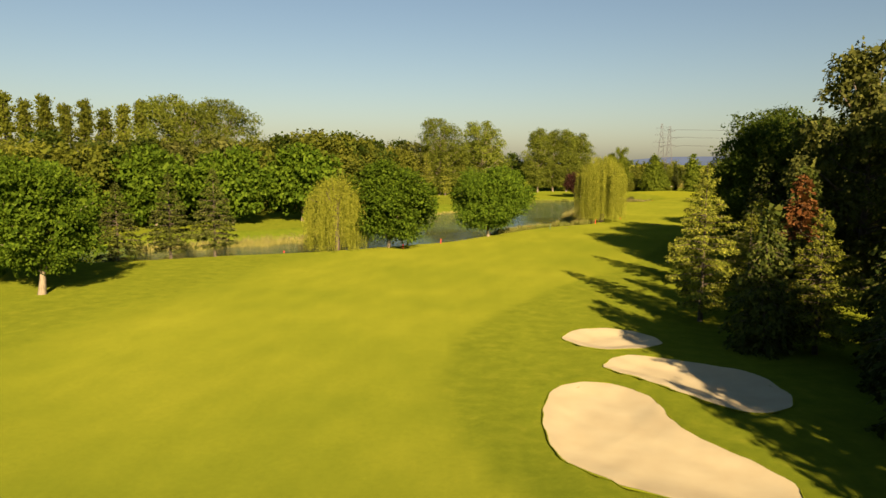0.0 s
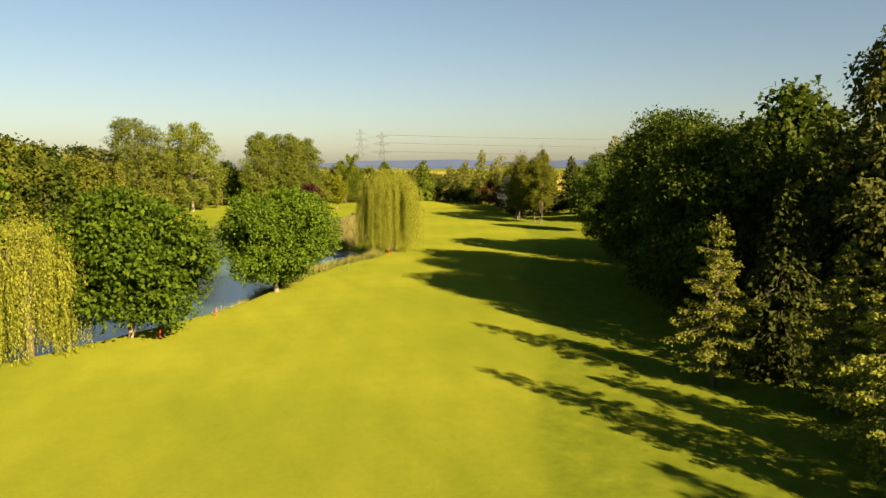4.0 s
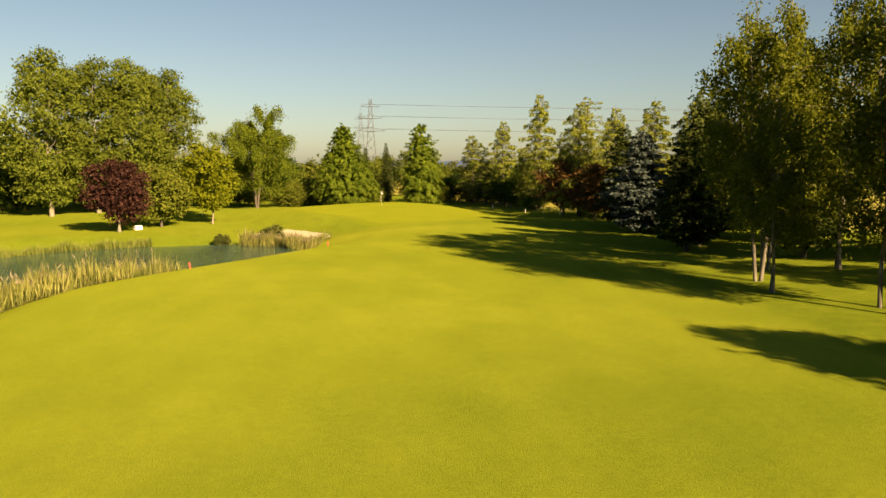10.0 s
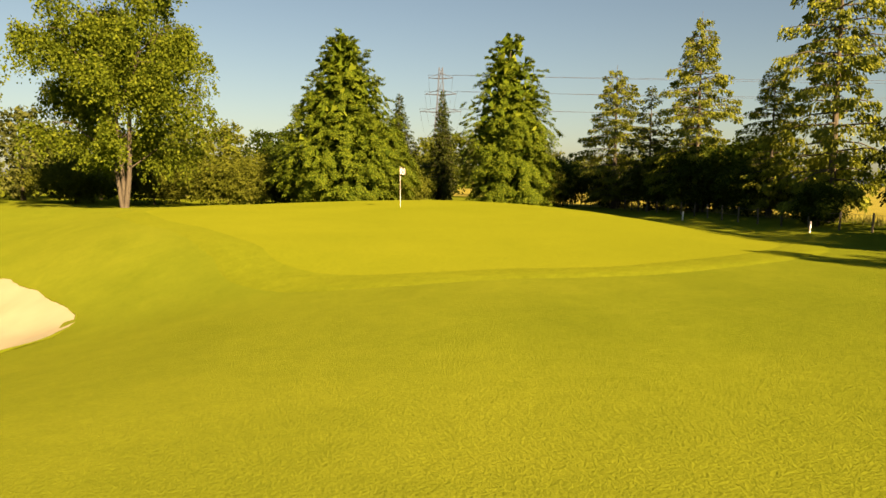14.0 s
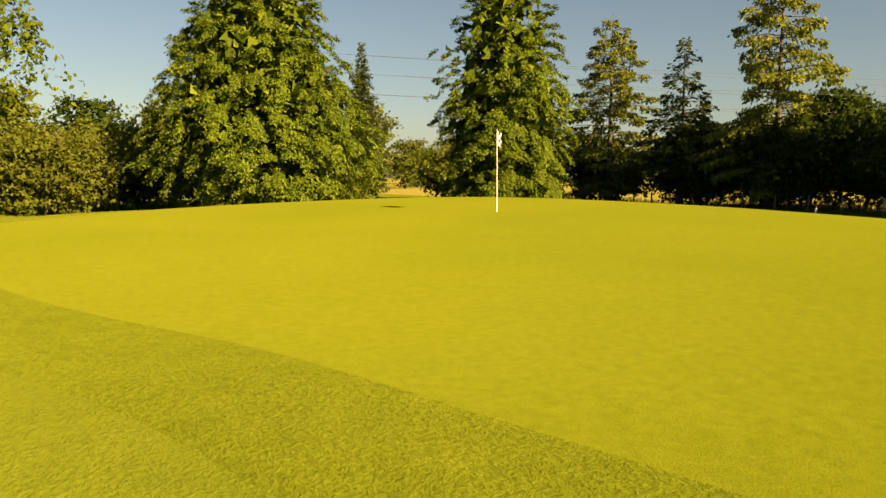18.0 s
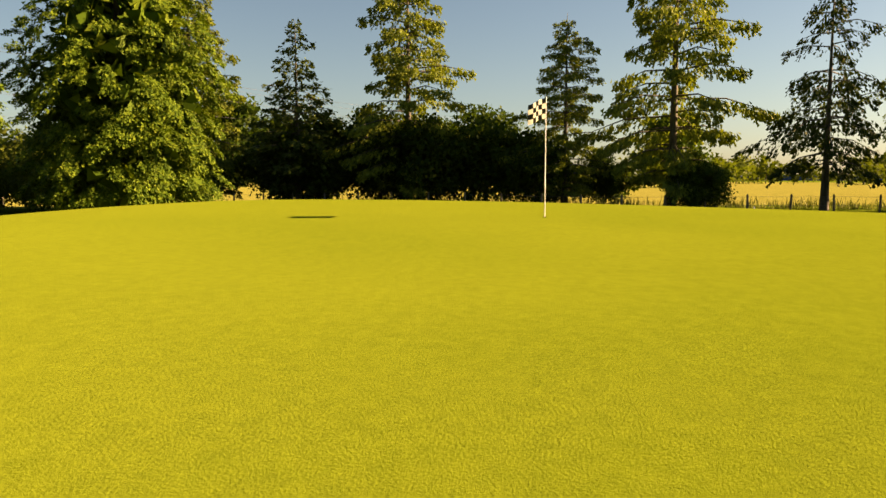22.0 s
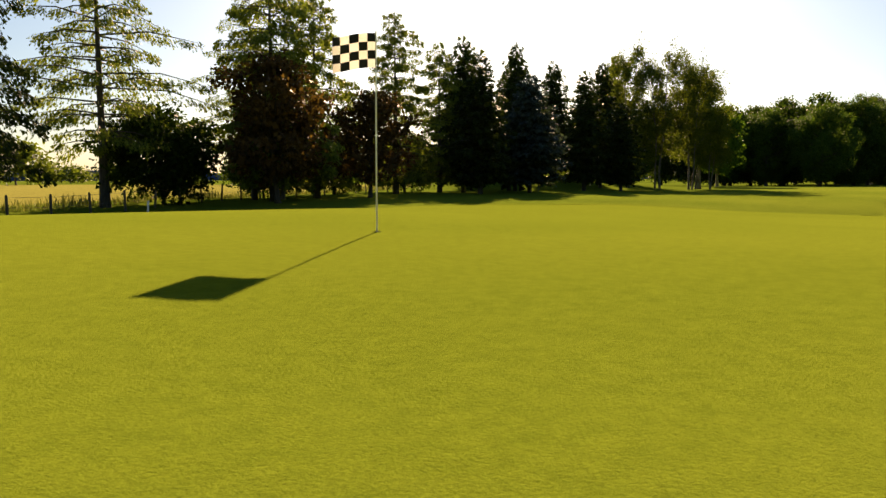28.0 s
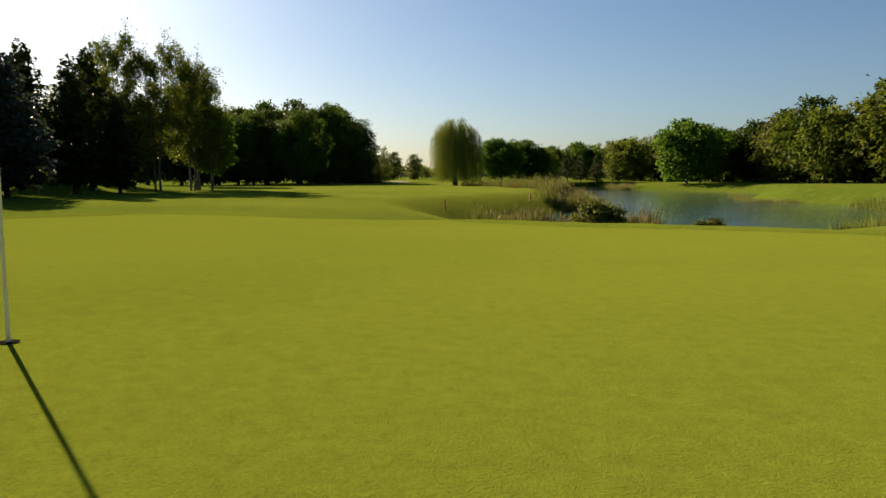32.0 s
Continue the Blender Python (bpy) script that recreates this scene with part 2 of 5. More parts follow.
# faint mowing bands along the hole and a soft mottle
wav = n.new("ShaderNodeTexWave")
wav.inputs["Scale"].default_value, wav.inputs["Distortion"].default_value, wav.inputs["Detail"].default_value = 0.11, 1.2, 2
wav.inputs["Detail Scale"].default_value = 0.6
l.new(mapped(n, l, (1, 1, 1), radians(24)), wav.inputs["Vector"])
wr = ramp(n, [(0.2, (0.975, 0.98, 0.975)), (0.8, (1.02, 1.015, 1.015))])
l.new(wav.outputs["Fac"], wr.inputs["Fac"])
c2 = mix_rgb(n, l, sep.outputs["Red"], c2, mix_rgb(n, l, 1.0, c2, wr.outputs["Color"], "MULTIPLY"))
mo = ramp(n, [(0.32, (0.86, 0.9, 0.84)), (0.68, (1.1, 1.07, 1.06))])
l.new(noise_node(n, l, 0.35, 6, v, 0.72).outputs["Fac"], mo.inputs["Fac"])
c2 = mix_rgb(n, l, 0.4, c2, mo.outputs["Color"], "MULTIPLY")
wheat = ramp(n, [(0.3, (0.1342, 0.1300, 0.0312)), (0.7, (0.1968, 0.1924, 0.0572))])
l.new(mid.outputs["Fac"], wheat.inputs["Fac"])
c3 = mix_rgb(n, l, sep.outputs["Blue"], c2, wheat.outputs["Color"])
soil = ramp(n, [(0.3, (0.0492, 0.0468, 0.0260)), (0.7, (0.1163, 0.1118, 0.0728))])
l.new(mid.outputs["Fac"], soil.inputs["Fac"])
c3 = mix_rgb(n, l, sep.outputs["Green"], c3, soil.outputs["Color"])
gr = ramp(n, [(0.25, (0.62, 0.66, 0.6)), (0.75, (1.3, 1.28, 1.2))])
l.new(fine.outputs["Fac"], gr.inputs["Fac"])
c4 = mix_rgb(n, l, 0.7, c3, gr.outputs["Color"], "MULTIPLY")
tuft = ramp(n, [(0.3, (0.82, 0.86, 0.8)), (0.7, (1.15, 1.12, 1.1))])
l.new(noise_node(n, l, 3.5, 6, v, 0.75).outputs["Fac"], tuft.inputs["Fac"])
c4 = mix_rgb(n, l, 0.6, c4, tuft.outputs["Color"], "MULTIPLY")
l.new(c4, b.inputs["Base Color"])
bump(n, l, b, fine.outputs["Fac"], 0.6, 0.05)


def mown(name, lo, hi, grain, contrast, relief=(0.8, 0.014)):
    """Closely mown turf with a fine grain."""
    m, n, l, b = material(name, 0.8)
    b.inputs["Specular IOR Level"].default_value = 0.0
    b.inputs["Diffuse Roughness"].default_value = 0.1
    b.inputs["Sheen Weight"].default_value = 0.07
    b.inputs["Sheen Roughness"].default_value = 0.45
    b.inputs["Sheen Tint"].default_value = (0.6, 0.68, 0.08, 1)
    v = mapped(n, l)
    big = noise_node(n, l, 0.22, 5, v, 0.6)
    fine = noise_node(n, l, grain, 4, v, 0.75)
    mid = noise_node(n, l, grain / 7, 3, v, 0.6)
    r = ramp(n, [(0.3, lo), (0.7, hi)])
    l.new(big.outputs["Fac"], r.inputs["Fac"])
    g = ramp(n, [(0.28, (1 - contrast,) * 3), (0.72, (1 + contrast * 0.8,) * 3)])
    l.new(fine.outputs["Fac"], g.inputs["Fac"])
    g2 = ramp(n, [(0.3, (0.88, 0.9, 0.86)), (0.7, (1.1, 1.08, 1.05))])
    l.new(mid.outputs["Fac"], g2.inputs["Fac"])
    c = mix_rgb(n, l, 1.0, r.outputs["Color"], g.outputs["Color"], "MULTIPLY")
    c = mix_rgb(n, l, 1.0, c, g2.outputs["Color"], "MULTIPLY")
    l.new(c, b.inputs["Base Color"])
    bump(n, l, b, fine.outputs["Fac"], *relief)
    return m


GREEN = mown("putting green turf", (0.0950, 0.1310, 0.0105), (0.1130, 0.1480, 0.0125), 70.0, 0.22, (0.65, 0.011))
COLLAR = mown("collar turf", (0.0770, 0.1135, 0.0099), (0.1005, 0.1380, 0.0121), 24.0, 0.38, (0.8, 0.033))

SAND, n, l, b = material("bunker sand", 0.95)
v = mapped(n, l)
a1 = noise_node(n, l, 0.5, 4, v)
a2 = noise_node(n, l, 45.0, 3, v)
r = ramp(n, [(0.3, (0.2580, 0.2550, 0.1650)), (0.7, (0.3010, 0.3100, 0.2100))])
l.new(a1.outputs["Fac"], r.inputs["Fac"])
l.new(r.outputs["Color"], b.inputs["Base Color"])
bump(n, l, b, a2.outputs["Fac"], 0.4, 0.02)

WATER, n, l, b = material("pond water", 0.06)
b.inputs["Base Color"].default_value = (0.03, 0.07, 0.055, 1)
b.inputs["Specular IOR Level"].default_value = 0.6
a1 = noise_node(n, l, 1.3, 3, mapped(n, l, (1, 1.6, 1)))
a2 = noise_node(n, l, 7.0, 2, mapped(n, l))
ad = n.new("ShaderNodeMath")
ad.operation = "MULTIPLY_ADD"
ad.inputs[1].default_value = 0.3
l.new(a2.outputs["Fac"], ad.inputs[0])
l.new(a1.outputs["Fac"], ad.inputs[2])
bump(n, l, b, ad.outputs["Value"], 0.7, 0.05)

# the blue of distant haze is put into the hills' own colour
HAZE_HILL = plain_material("far hill in haze blue", (0.022, 0.046, 0.11), 1.0, 0, 0.1, 0.003)
STEEL = plain_material("galvanised steel", (0.05, 0.06, 0.075), 0.7, 0.0)
CABLE = plain_material("aluminium cable", (0.035, 0.038, 0.045), 0.6, 0.0)
REDPAINT = plain_material("red paint", (0.42, 0.03, 0.015), 0.5)
GREENPAINT = plain_material("dark green paint", (0.02, 0.09, 0.05), 0.5)
WHITEPAINT = plain_material("white paint", (0.8, 0.8, 0.78), 0.45, 0, 0.05)
BLACKCLOTH = plain_material("black cloth", (0.015, 0.015, 0.016), 0.8)
WHITECLOTH, n, l, b = material("white cloth", 0.8)
b.inputs["Base Color"].default_value = (0.82, 0.82, 0.80, 1)
thin = n.new("ShaderNodeBsdfTranslucent")
thin.inputs["Color"].default_value = (0.8, 0.8, 0.76, 1)
both = n.new("ShaderNodeMixShader")
both.inputs["Fac"].default_value = 0.5
l.new(b.outputs["BSDF"], both.inputs[1])
l.new(thin.outputs["BSDF"], both.inputs[2])
l.new(both.outputs["Shader"], n["Material Output"].inputs["Surface"])
WOODPOST = bark_material("weathered post", (0.0447, 0.0442, 0.0312), (0.1207, 0.1196, 0.0884))
# flat black for the hole's disc: the shade inside is put into the colour
HOLE_SHADE = plain_material("hole shade black", (0.012, 0.012, 0.012), 0.6)
HOLE_SHADE.node_tree.nodes["Principled BSDF"].inputs["Specular IOR Level"].default_value = 0.0
SOIL = plain_material("bare soil", (0.06, 0.04, 0.022), 0.95, 0, 0.4, 3.0)
LILY = leaf_material("lily pad", (0.0224, 0.0364, 0.0104), (0.0402, 0.0520, 0.0156), (0.0626, 0.0624, 0.0260), 0.1)

# ---------------------------------------------------------------- mesh helpers


def mesh_of(name, verts, faces, mat, smooth=False):
    """A mesh from an array of points and one of faces, all with as many corners."""
    verts, faces = np.asarray(verts, np.float32), np.asarray(faces, np.int32)
    me = bpy.data.meshes.new(name)
    k = faces.shape[1]
    me.vertices.add(len(verts))
    me.vertices.foreach_set("co", verts.ravel())
    me.loops.add(faces.size)
    me.loops.foreach_set("vertex_index", faces.ravel())
    me.polygons.add(len(faces))
    me.polygons.foreach_set("loop_start", np.arange(0, faces.size, k, dtype=np.int32))
    me.polygons.foreach_set("loop_total", np.full(len(faces), k, np.int32))
    if smooth:
        me.polygons.foreach_set("use_smooth", np.ones(len(faces), bool))
    me.materials.append(mat)
    me.update(calc_edges=True)
    me.validate()
    return me


def child(name, me, parent, label=""):
    ob = new(name, me)
    ob.parent = parent
    if label:
        ob["label"] = label
    return ob


def unit(a):
    return a / (np.linalg.norm(a, axis=-1, keepdims=True) + 1e-9)


def kites(p, d, s, length, width, bend=0.12):
    """Leaves as bent kites: foot p, way d, side s."""
    d, s = unit(d), unit(s)
    nrm = np.cross(d, s)
    length, width = np.broadcast_to(length, len(p))[:, None], np.broadcast_to(width, len(p))[:, None]
    mid = p + d * length * 0.45
    v = np.stack([p, mid + s * width / 2 + nrm * width * bend, p + d * length, mid - s * width / 2 + nrm * width * bend], 1)
    return v.reshape(-1, 3)


def leaf_mesh(name, v, mat, far=False):
    """Leaves of four corners, or of three where they are only seen from afar."""
    if far:
        v = v.reshape(-1, 4, 3)[:, [0, 1, 3]] + (v.reshape(-1, 4, 3)[:, [2]] - v.reshape(-1, 4, 3)[:, [0]]) * np.array([0, 0.35, 0.35])[None, :, None]
        return mesh_of(name, v.reshape(-1, 3), np.arange(v.size // 3).reshape(-1, 3), mat)
    return mesh_of(name, v, np.arange(len(v)).reshape(-1, 4), mat)


class Tubes:
    """Gathers tapered tubes into one mesh."""

    def __init__(self):
        self.v, self.f, self.n = [], [], 0

    def add(self, pts, radii, sides=6):
        pts, k = np.asarray(pts, float), len(pts)
        way = unit(np.gradient(pts, axis=0))
        ref = np.where(np.abs(way[:, 2:3]) > 0.9, [[1.0, 0, 0]], [[0, 0, 1.0]])
        a = unit(np.cross(way, ref))
        c = np.cross(way, a)
        th = np.linspace(0, 2 * np.pi, sides, endpoint=False)
        ring = pts[:, None] + np.asarray(radii, float)[:, None, None] * (np.cos(th)[None, :, None] * a[:, None] + np.sin(th)[None, :, None] * c[:, None])
        self.v.append(ring.reshape(-1, 3))
        for i in range(k - 1):
            for j in range(sides):
                j2 = (j + 1) % sides
                self.f.append((self.n + i * sides + j, self.n + i * sides + j2, self.n + (i + 1) * sides + j2, self.n + (i + 1) * sides + j))
        self.n += k * sides
        return self

    def mesh(self, name, mat):
        return mesh_of(name, np.concatenate(self.v), self.f, mat, True)


def smooth01(t):
    t = np.clip(t, 0, 1)
    return t * t * (3 - 2 * t)


def loop_of(points, per=6):
    """A closed smooth line through a few corners."""
    p = np.array(points, float)
    out = []
    for i in range(len(p)):
        a, b, c, d = p[i - 1], p[i], p[(i + 1) % len(p)], p[(i + 2) % len(p)]
        for k in range(per):
            t = k / per
            out.append(0.5 * (2 * b + (c - a) * t + (2 * a - 5 * b + 4 * c - d) * t * t + (3 * b - a - 3 * c + d) * t**3))
    return np.array(out)


def signed_distance(x, y, loop):
    """Metres from a closed line, negative inside."""
    x, y = np.atleast_1d(np.asarray(x, float)), np.atleast_1d(np.asarray(y, float))
    best, inside = np.full(x.shape, 1e9), np.zeros(x.shape, bool)
    near = (x > loop[:, 0].min() - 12) & (x < loop[:, 0].max() + 12) & (y > loop[:, 1].min() - 12) & (y < loop[:, 1].max() + 12)
    px, py = x[near], y[near]
    bb, ins = np.full(px.shape, 1e9), np.zeros(px.shape, bool)
    for (ax, ay), (bx, by) in zip(loop, np.roll(loop, -1, 0)):
        dx, dy = bx - ax, by - ay
        t = np.clip(((px - ax) * dx + (py - ay) * dy) / (dx * dx + dy * dy + 1e-12), 0, 1)
        bb = np.minimum(bb, np.hypot(px - ax - t * dx, py - ay - t * dy))
        cross = ((ay > py) != (by > py)) & (px < (bx - ax) * (py - ay) / (by - ay + 1e-12) + ax)
        ins ^= cross
    best[near], inside[near] = bb, ins
    return np.where(inside, -best, best)


# ---------------------------------------------------------------- ground
POND = loop_of([(-41, 70), (-24, 76.5), (-16.5, 80.5), (-11, 84.3), (-5, 89), (0.5, 94), (5.2, 100.5), (11.5, 109.4), (17.5, 116), (23, 121.5), (25.5, 129), (26.8, 140), (28.2, 148.3),
                (30, 156.6), (32.8, 166.5), (36.4, 177.8), (43, 185.5), (49, 190.5), (54, 195), (58.8, 199.3), (59.4, 201.5), (58.2, 204.8), (55.8, 209), (52.5, 210.8), (46, 212), (38, 214), (29, 211), (23, 202.5), (15, 194.5),
                (12.2, 184), (11, 175), (5, 166), (-5, 157), (-15, 150), (-19, 136), (-18, 122), (-17, 111), (-20, 104), (-30, 98), (-42, 92), (-54, 84), (-54, 74)], 4)
WATER_Z = -1.45
BUNKERS = [loop_of(p, 9) for p in (
    [(4.5, 25.6), (5.2, 27.5), (6.3, 28.4), (7.7, 28.5), (8.8, 27.5), (9.4, 26.1), (9.4, 24.1), (9.5, 22.6), (10.1, 21.0), (11.0, 19.2), (11.5, 17.2), (10.2, 15.2), (6.4, 17.0), (5.4, 18.0), (4.3, 19.4), (4.0, 21.2), (4.1, 23.6)],
    [(8.4, 31.6), (9.7, 33.4), (11.0, 33.6), (13.0, 32.6), (15.6, 31.0), (16.1, 28.8), (15.8, 26.3), (14.6, 24.8), (13.0, 24.4), (11.7, 25.8), (10.7, 27.5), (9.7, 29.2), (8.6, 30.6)],
    [(7.25, 37.6), (9.0, 39.9), (11.4, 40.1), (12.9, 38.6), (13.0, 36.5), (11.0, 35.1), (8.8, 34.9), (7.6, 36.1)],
    [(64.8, 217.2), (64.2, 218.8), (62.8, 221.6), (61.1, 224.5), (59.8, 225.4), (57.7, 223.7), (56.9, 221.5), (57.0, 218.5), (58.5, 216.2), (60.6, 214.6), (62.0, 213.7), (63.5, 214.0), (64.6, 215.4)])]
GREEN_C, GREEN_R, GREEN_TURN = (77.0, 233.0), (15.5, 19.0), radians(-6)


def green_radius(x, y):
    dx, dy = x - GREEN_C[0], y - GREEN_C[1]
    c, s = math.cos(GREEN_TURN), math.sin(GREEN_TURN)
    u, w = (c * dx + s * dy) / GREEN_R[0], (-s * dx + c * dy) / GREEN_R[1]
    return np.hypot(u, w)


def land(x, y):
    """The height of the land before the bunkers are cut."""
    x, y = np.asarray(x, float), np.asarray(y, float)
    z = 0.28 * smooth01((y - 80) / 110) - 0.4 * np.exp(-(((x - 25) / 9) ** 2 + ((y - 48) / 25) ** 2))
    # the mound of the green, tilted a little, with a trough beyond it and the bunker's hollow before it
    r = green_radius(x, y)
    mound = smooth01((1.172 - r) / 0.595)
    z = z + mound * (0.437 + 0.017 * (x - 77) + 0.017 * (y - 233) - 0.103 * smooth01((237.3 - y) / 14))
    hollow = np.exp(-((((x - 60.2) / 9) ** 2 + ((y - 217.9) / 12) ** 2) ** 1.134))
    z = z - 2.318 * hollow * (1 - smooth01((1.165 - r) / 0.34))
    z = z - 0.628 * np.exp(-(((x - 94) / 6.5) ** 2)) * smooth01((y - 210) / 12) * smooth01((256 - y) / 10)
    z = z - 0.06 * np.exp(-(((x - 75) / 5) ** 2 + ((y - 241.5) / 4) ** 2))
    z = z - 0.408 * smooth01((y - 243) / 12) + 0.239 * smooth01((71 - x) / 9.42) * smooth01((y - 205) / 15)
    z = z - 0.95 * smooth01((65 - x) / 9) * smooth01((y - 203) / 12) * smooth01((250 - y) / 12) * (1 - hollow)
    z = z + 2.0 * np.exp(-(((x - 92.5) / 9.5) ** 2)) * smooth01((y - 108) / 16) * smooth01((176 - y) / 18)
    far = smooth01((np.hypot(x - 78, y - 236) - 22) / 24)
    z = z + far * (0.05 * np.sin(x * 0.27 + 1.0) * np.sin(y * 0.2) + 0.07 * np.sin(x * 0.1 + y * 0.06))
    d = signed_distance(x.ravel(), y.ravel(), POND).reshape(x.shape) if x.size else x
    wide = 5.2 + 4.0 * smooth01((y - 90) / 60)
    t = smooth01(d / wide + 0.33)
    return -2.6 + (z + 2.6) * t


def height(x, y):
    return float(land(np.array([x]), np.array([y]))[0])


def spread(lo, hi, step, reach, grow=1.28):
    a = list(np.arange(lo, hi + step / 2, step))
    s = step
    while a[-1] < reach:
        s *= grow
        a.append(a[-1] + s)
    s = step
    while a[0] > -reach:
        s *= grow
        a.insert(0, a[0] - s)
    return np.array(a)


def green_loop(out=0.0):
    lp = loop_of([(64.6, 234.6), (65.4, 231.2), (66.35, 228.1), (67.6, 225.5), (68.3, 223.2), (68.8, 221.3), (69.4, 219), (69.9, 216.4), (71.5, 213.9), (74.6, 212.7), (78.1, 212.3), (85.2, 216), (91, 226),
                  (93, 236), (91, 246), (84, 251), (75, 249.5), (69.5, 244), (66.6, 239.8), (65.6, 238.5), (64.9, 237.4)], 9)
    way = unit(np.roll(lp, -1, 0) - np.roll(lp, 1, 0))
    return lp + out * np.stack([way[:, 1], -way[:, 0]], -1)


gx, gy = spread(-56, 110, 0.92, 4600), spread(-6, 274, 0.92, 4600)
X, Y = np.meshgrid(gx, gy)
Z = land(X, Y)
cut = np.zeros_like(Z)
for lp in BUNKERS:
    d = signed_distance(X.ravel(), Y.ravel(), lp).reshape(X.shape)
    cut = np.maximum(cut, 0.5 * smooth01((-d - 0.35) / 0.9))
Z = Z - cut - 0.1 * smooth01((0.5 - signed_distance(X.ravel(), Y.ravel(), green_loop()).reshape(X.shape)) / 1.0)
ny, nx = X.shape
ids = np.arange(nx * ny).reshape(ny, nx)
quads = np.stack([ids[:-1, :-1], ids[:-1, 1:], ids[1:, 1:], ids[1:, :-1]], -1).reshape(-1, 4)
ground_me = mesh_of("ground", np.stack([X, Y, Z], -1).reshape(-1, 3), quads, TURF, True)
# the mown way along the middle of the hole
WAY = np.array([(-5.9, -45), (-4.4, 3.4), (-1.5, 36), (6.8, 69.5), (22, 99.6), (40.3, 125), (53.2, 149.6), (61.7, 176), (69.4, 199.6), (76.5, 221)], float)


def way_distance(x, y):
    best = np.full(x.shape, 1e9)
    for (ax, ay), (bx, by) in zip(WAY[:-1], WAY[1:]):
        dx, dy = bx - ax, by - ay
        t = np.clip(((x - ax) * dx + (y - ay) * dy) / (dx * dx + dy * dy), 0, 1)
        best = np.minimum(best, np.hypot(x - ax - t * dx, y - ay - t * dy))
    return best


west = X < np.interp(Y, WAY[:, 1], WAY[:, 0])
fairway = smooth01((np.where(west, 25.0, 12.5) - way_distance(X, Y)) / np.where(west, 7.0, 1.2)) * smooth01((211 - Y) / 8)
# the rough swings round the three bunkers
fairway = fairway * smooth01((np.interp(Y, (-45, 12, 17, 20.5, 25, 30, 34.6, 40.3, 47.5, 56, 64, 74, 82), (9, 3.8, 2.2, 1.0, 0.1, 0.0, 0.4, 2.2, 5.5, 10.2, 16, 25, 90)) - X) / 0.8 + 0.5)
# shorter grass round the green
fairway = np.maximum(fairway, 0.62 * smooth01((Y - 196) / 14) * smooth01((262 - Y) / 8) * smooth01((100 - X) / 4))
shore = signed_distance(X.ravel(), Y.ravel(), POND).reshape(X.shape)
soil_m = smooth01((0.45 - shore) / 0.7)
field = smooth01((X - 103 - 2 * np.sin(Y * 0.042)) / 1.0) * smooth01((Y - 48) / 5) * (X < 700)
col = np.stack([fairway, soil_m, field, np.ones_like(X)], -1).reshape(-1, 4).astype(np.float32)
attr = ground_me.attributes.new("turf", "FLOAT_COLOR", "POINT")
attr.data.foreach_set("color", col.ravel())
ground = tagged(new("ground", ground_me), "mown golf fairway turf with rough and fields beyond", "ground", kind="structure")


def fan_mesh(name, loop, rings, zfun, mat):
    """A round sheet of rings from its middle out to a closed line."""
    mid = loop.mean(0)
    v = [np.array([mid])]
    for k in range(1, rings + 1):
        v.append(mid + (loop - mid) * k / rings)
    flat = np.concatenate(v)
    n = len(loop)
    f = [(0, 1 + j, 1 + (j + 1) % n) for j in range(n)]
    q = [(1 + k * n + j, 1 + (k + 1) * n + j, 1 + (k + 1) * n + (j + 1) % n, 1 + k * n + (j + 1) % n) for k in range(rings - 1) for j in range(n)]
    me = bpy.data.meshes.new(name)
    me.from_pydata(np.column_stack([flat, zfun(flat)]).tolist(), [], f + q)
    for p in me.polygons:
        p.use_smooth = True
    me.materials.append(mat)
    return me


g_me = fan_mesh("putting_green", green_loop(), 46, lambda p: land(p[:, 0], p[:, 1]) + 0.03, GREEN)
tagged(new("putting_green", g_me), "closely mown yellow-green putting green on a low mound", "putting green", kind="structure")
inner, outer = green_loop(-0.02), green_loop(1.7)
rings = [inner + (outer - inner) * k / 4 for k in range(5)]
flat = np.concatenate(rings)
zc = land(flat[:, 0], flat[:, 1]) + np.repeat([0.034, 0.05, 0.05, 0.03, -0.12], len(inner))
nn = len(inner)
cf = [(k * nn + j, (k + 1) * nn + j, (k + 1) * nn + (j + 1) % nn, k * nn + (j + 1) % nn) for k in range(4) for j in range(nn)]
tagged(new("green_collar", mesh_of("green_collar", np.column_stack([flat, zc]), cf, COLLAR, True)), "slightly longer dark green collar turf around the green", "turf collar", kind="structure")

w_loop = POND + unit(POND - np.roll(POND, 3, 0))[:, ::-1] * (1, -1) * 1.0
bm = bmesh.new()
bm.faces.new([bm.verts.new((x, y, WATER_Z)) for x, y in w_loop])
bmesh.ops.triangulate(bm, faces=bm.faces[:])
me = bpy.data.meshes.new("water")
bm.to_mesh(me)
bm.free()
me.materials.append(WATER)
tagged(new("water", me), "calm grey-green pond water with soft ripples", "pond", kind="structure")

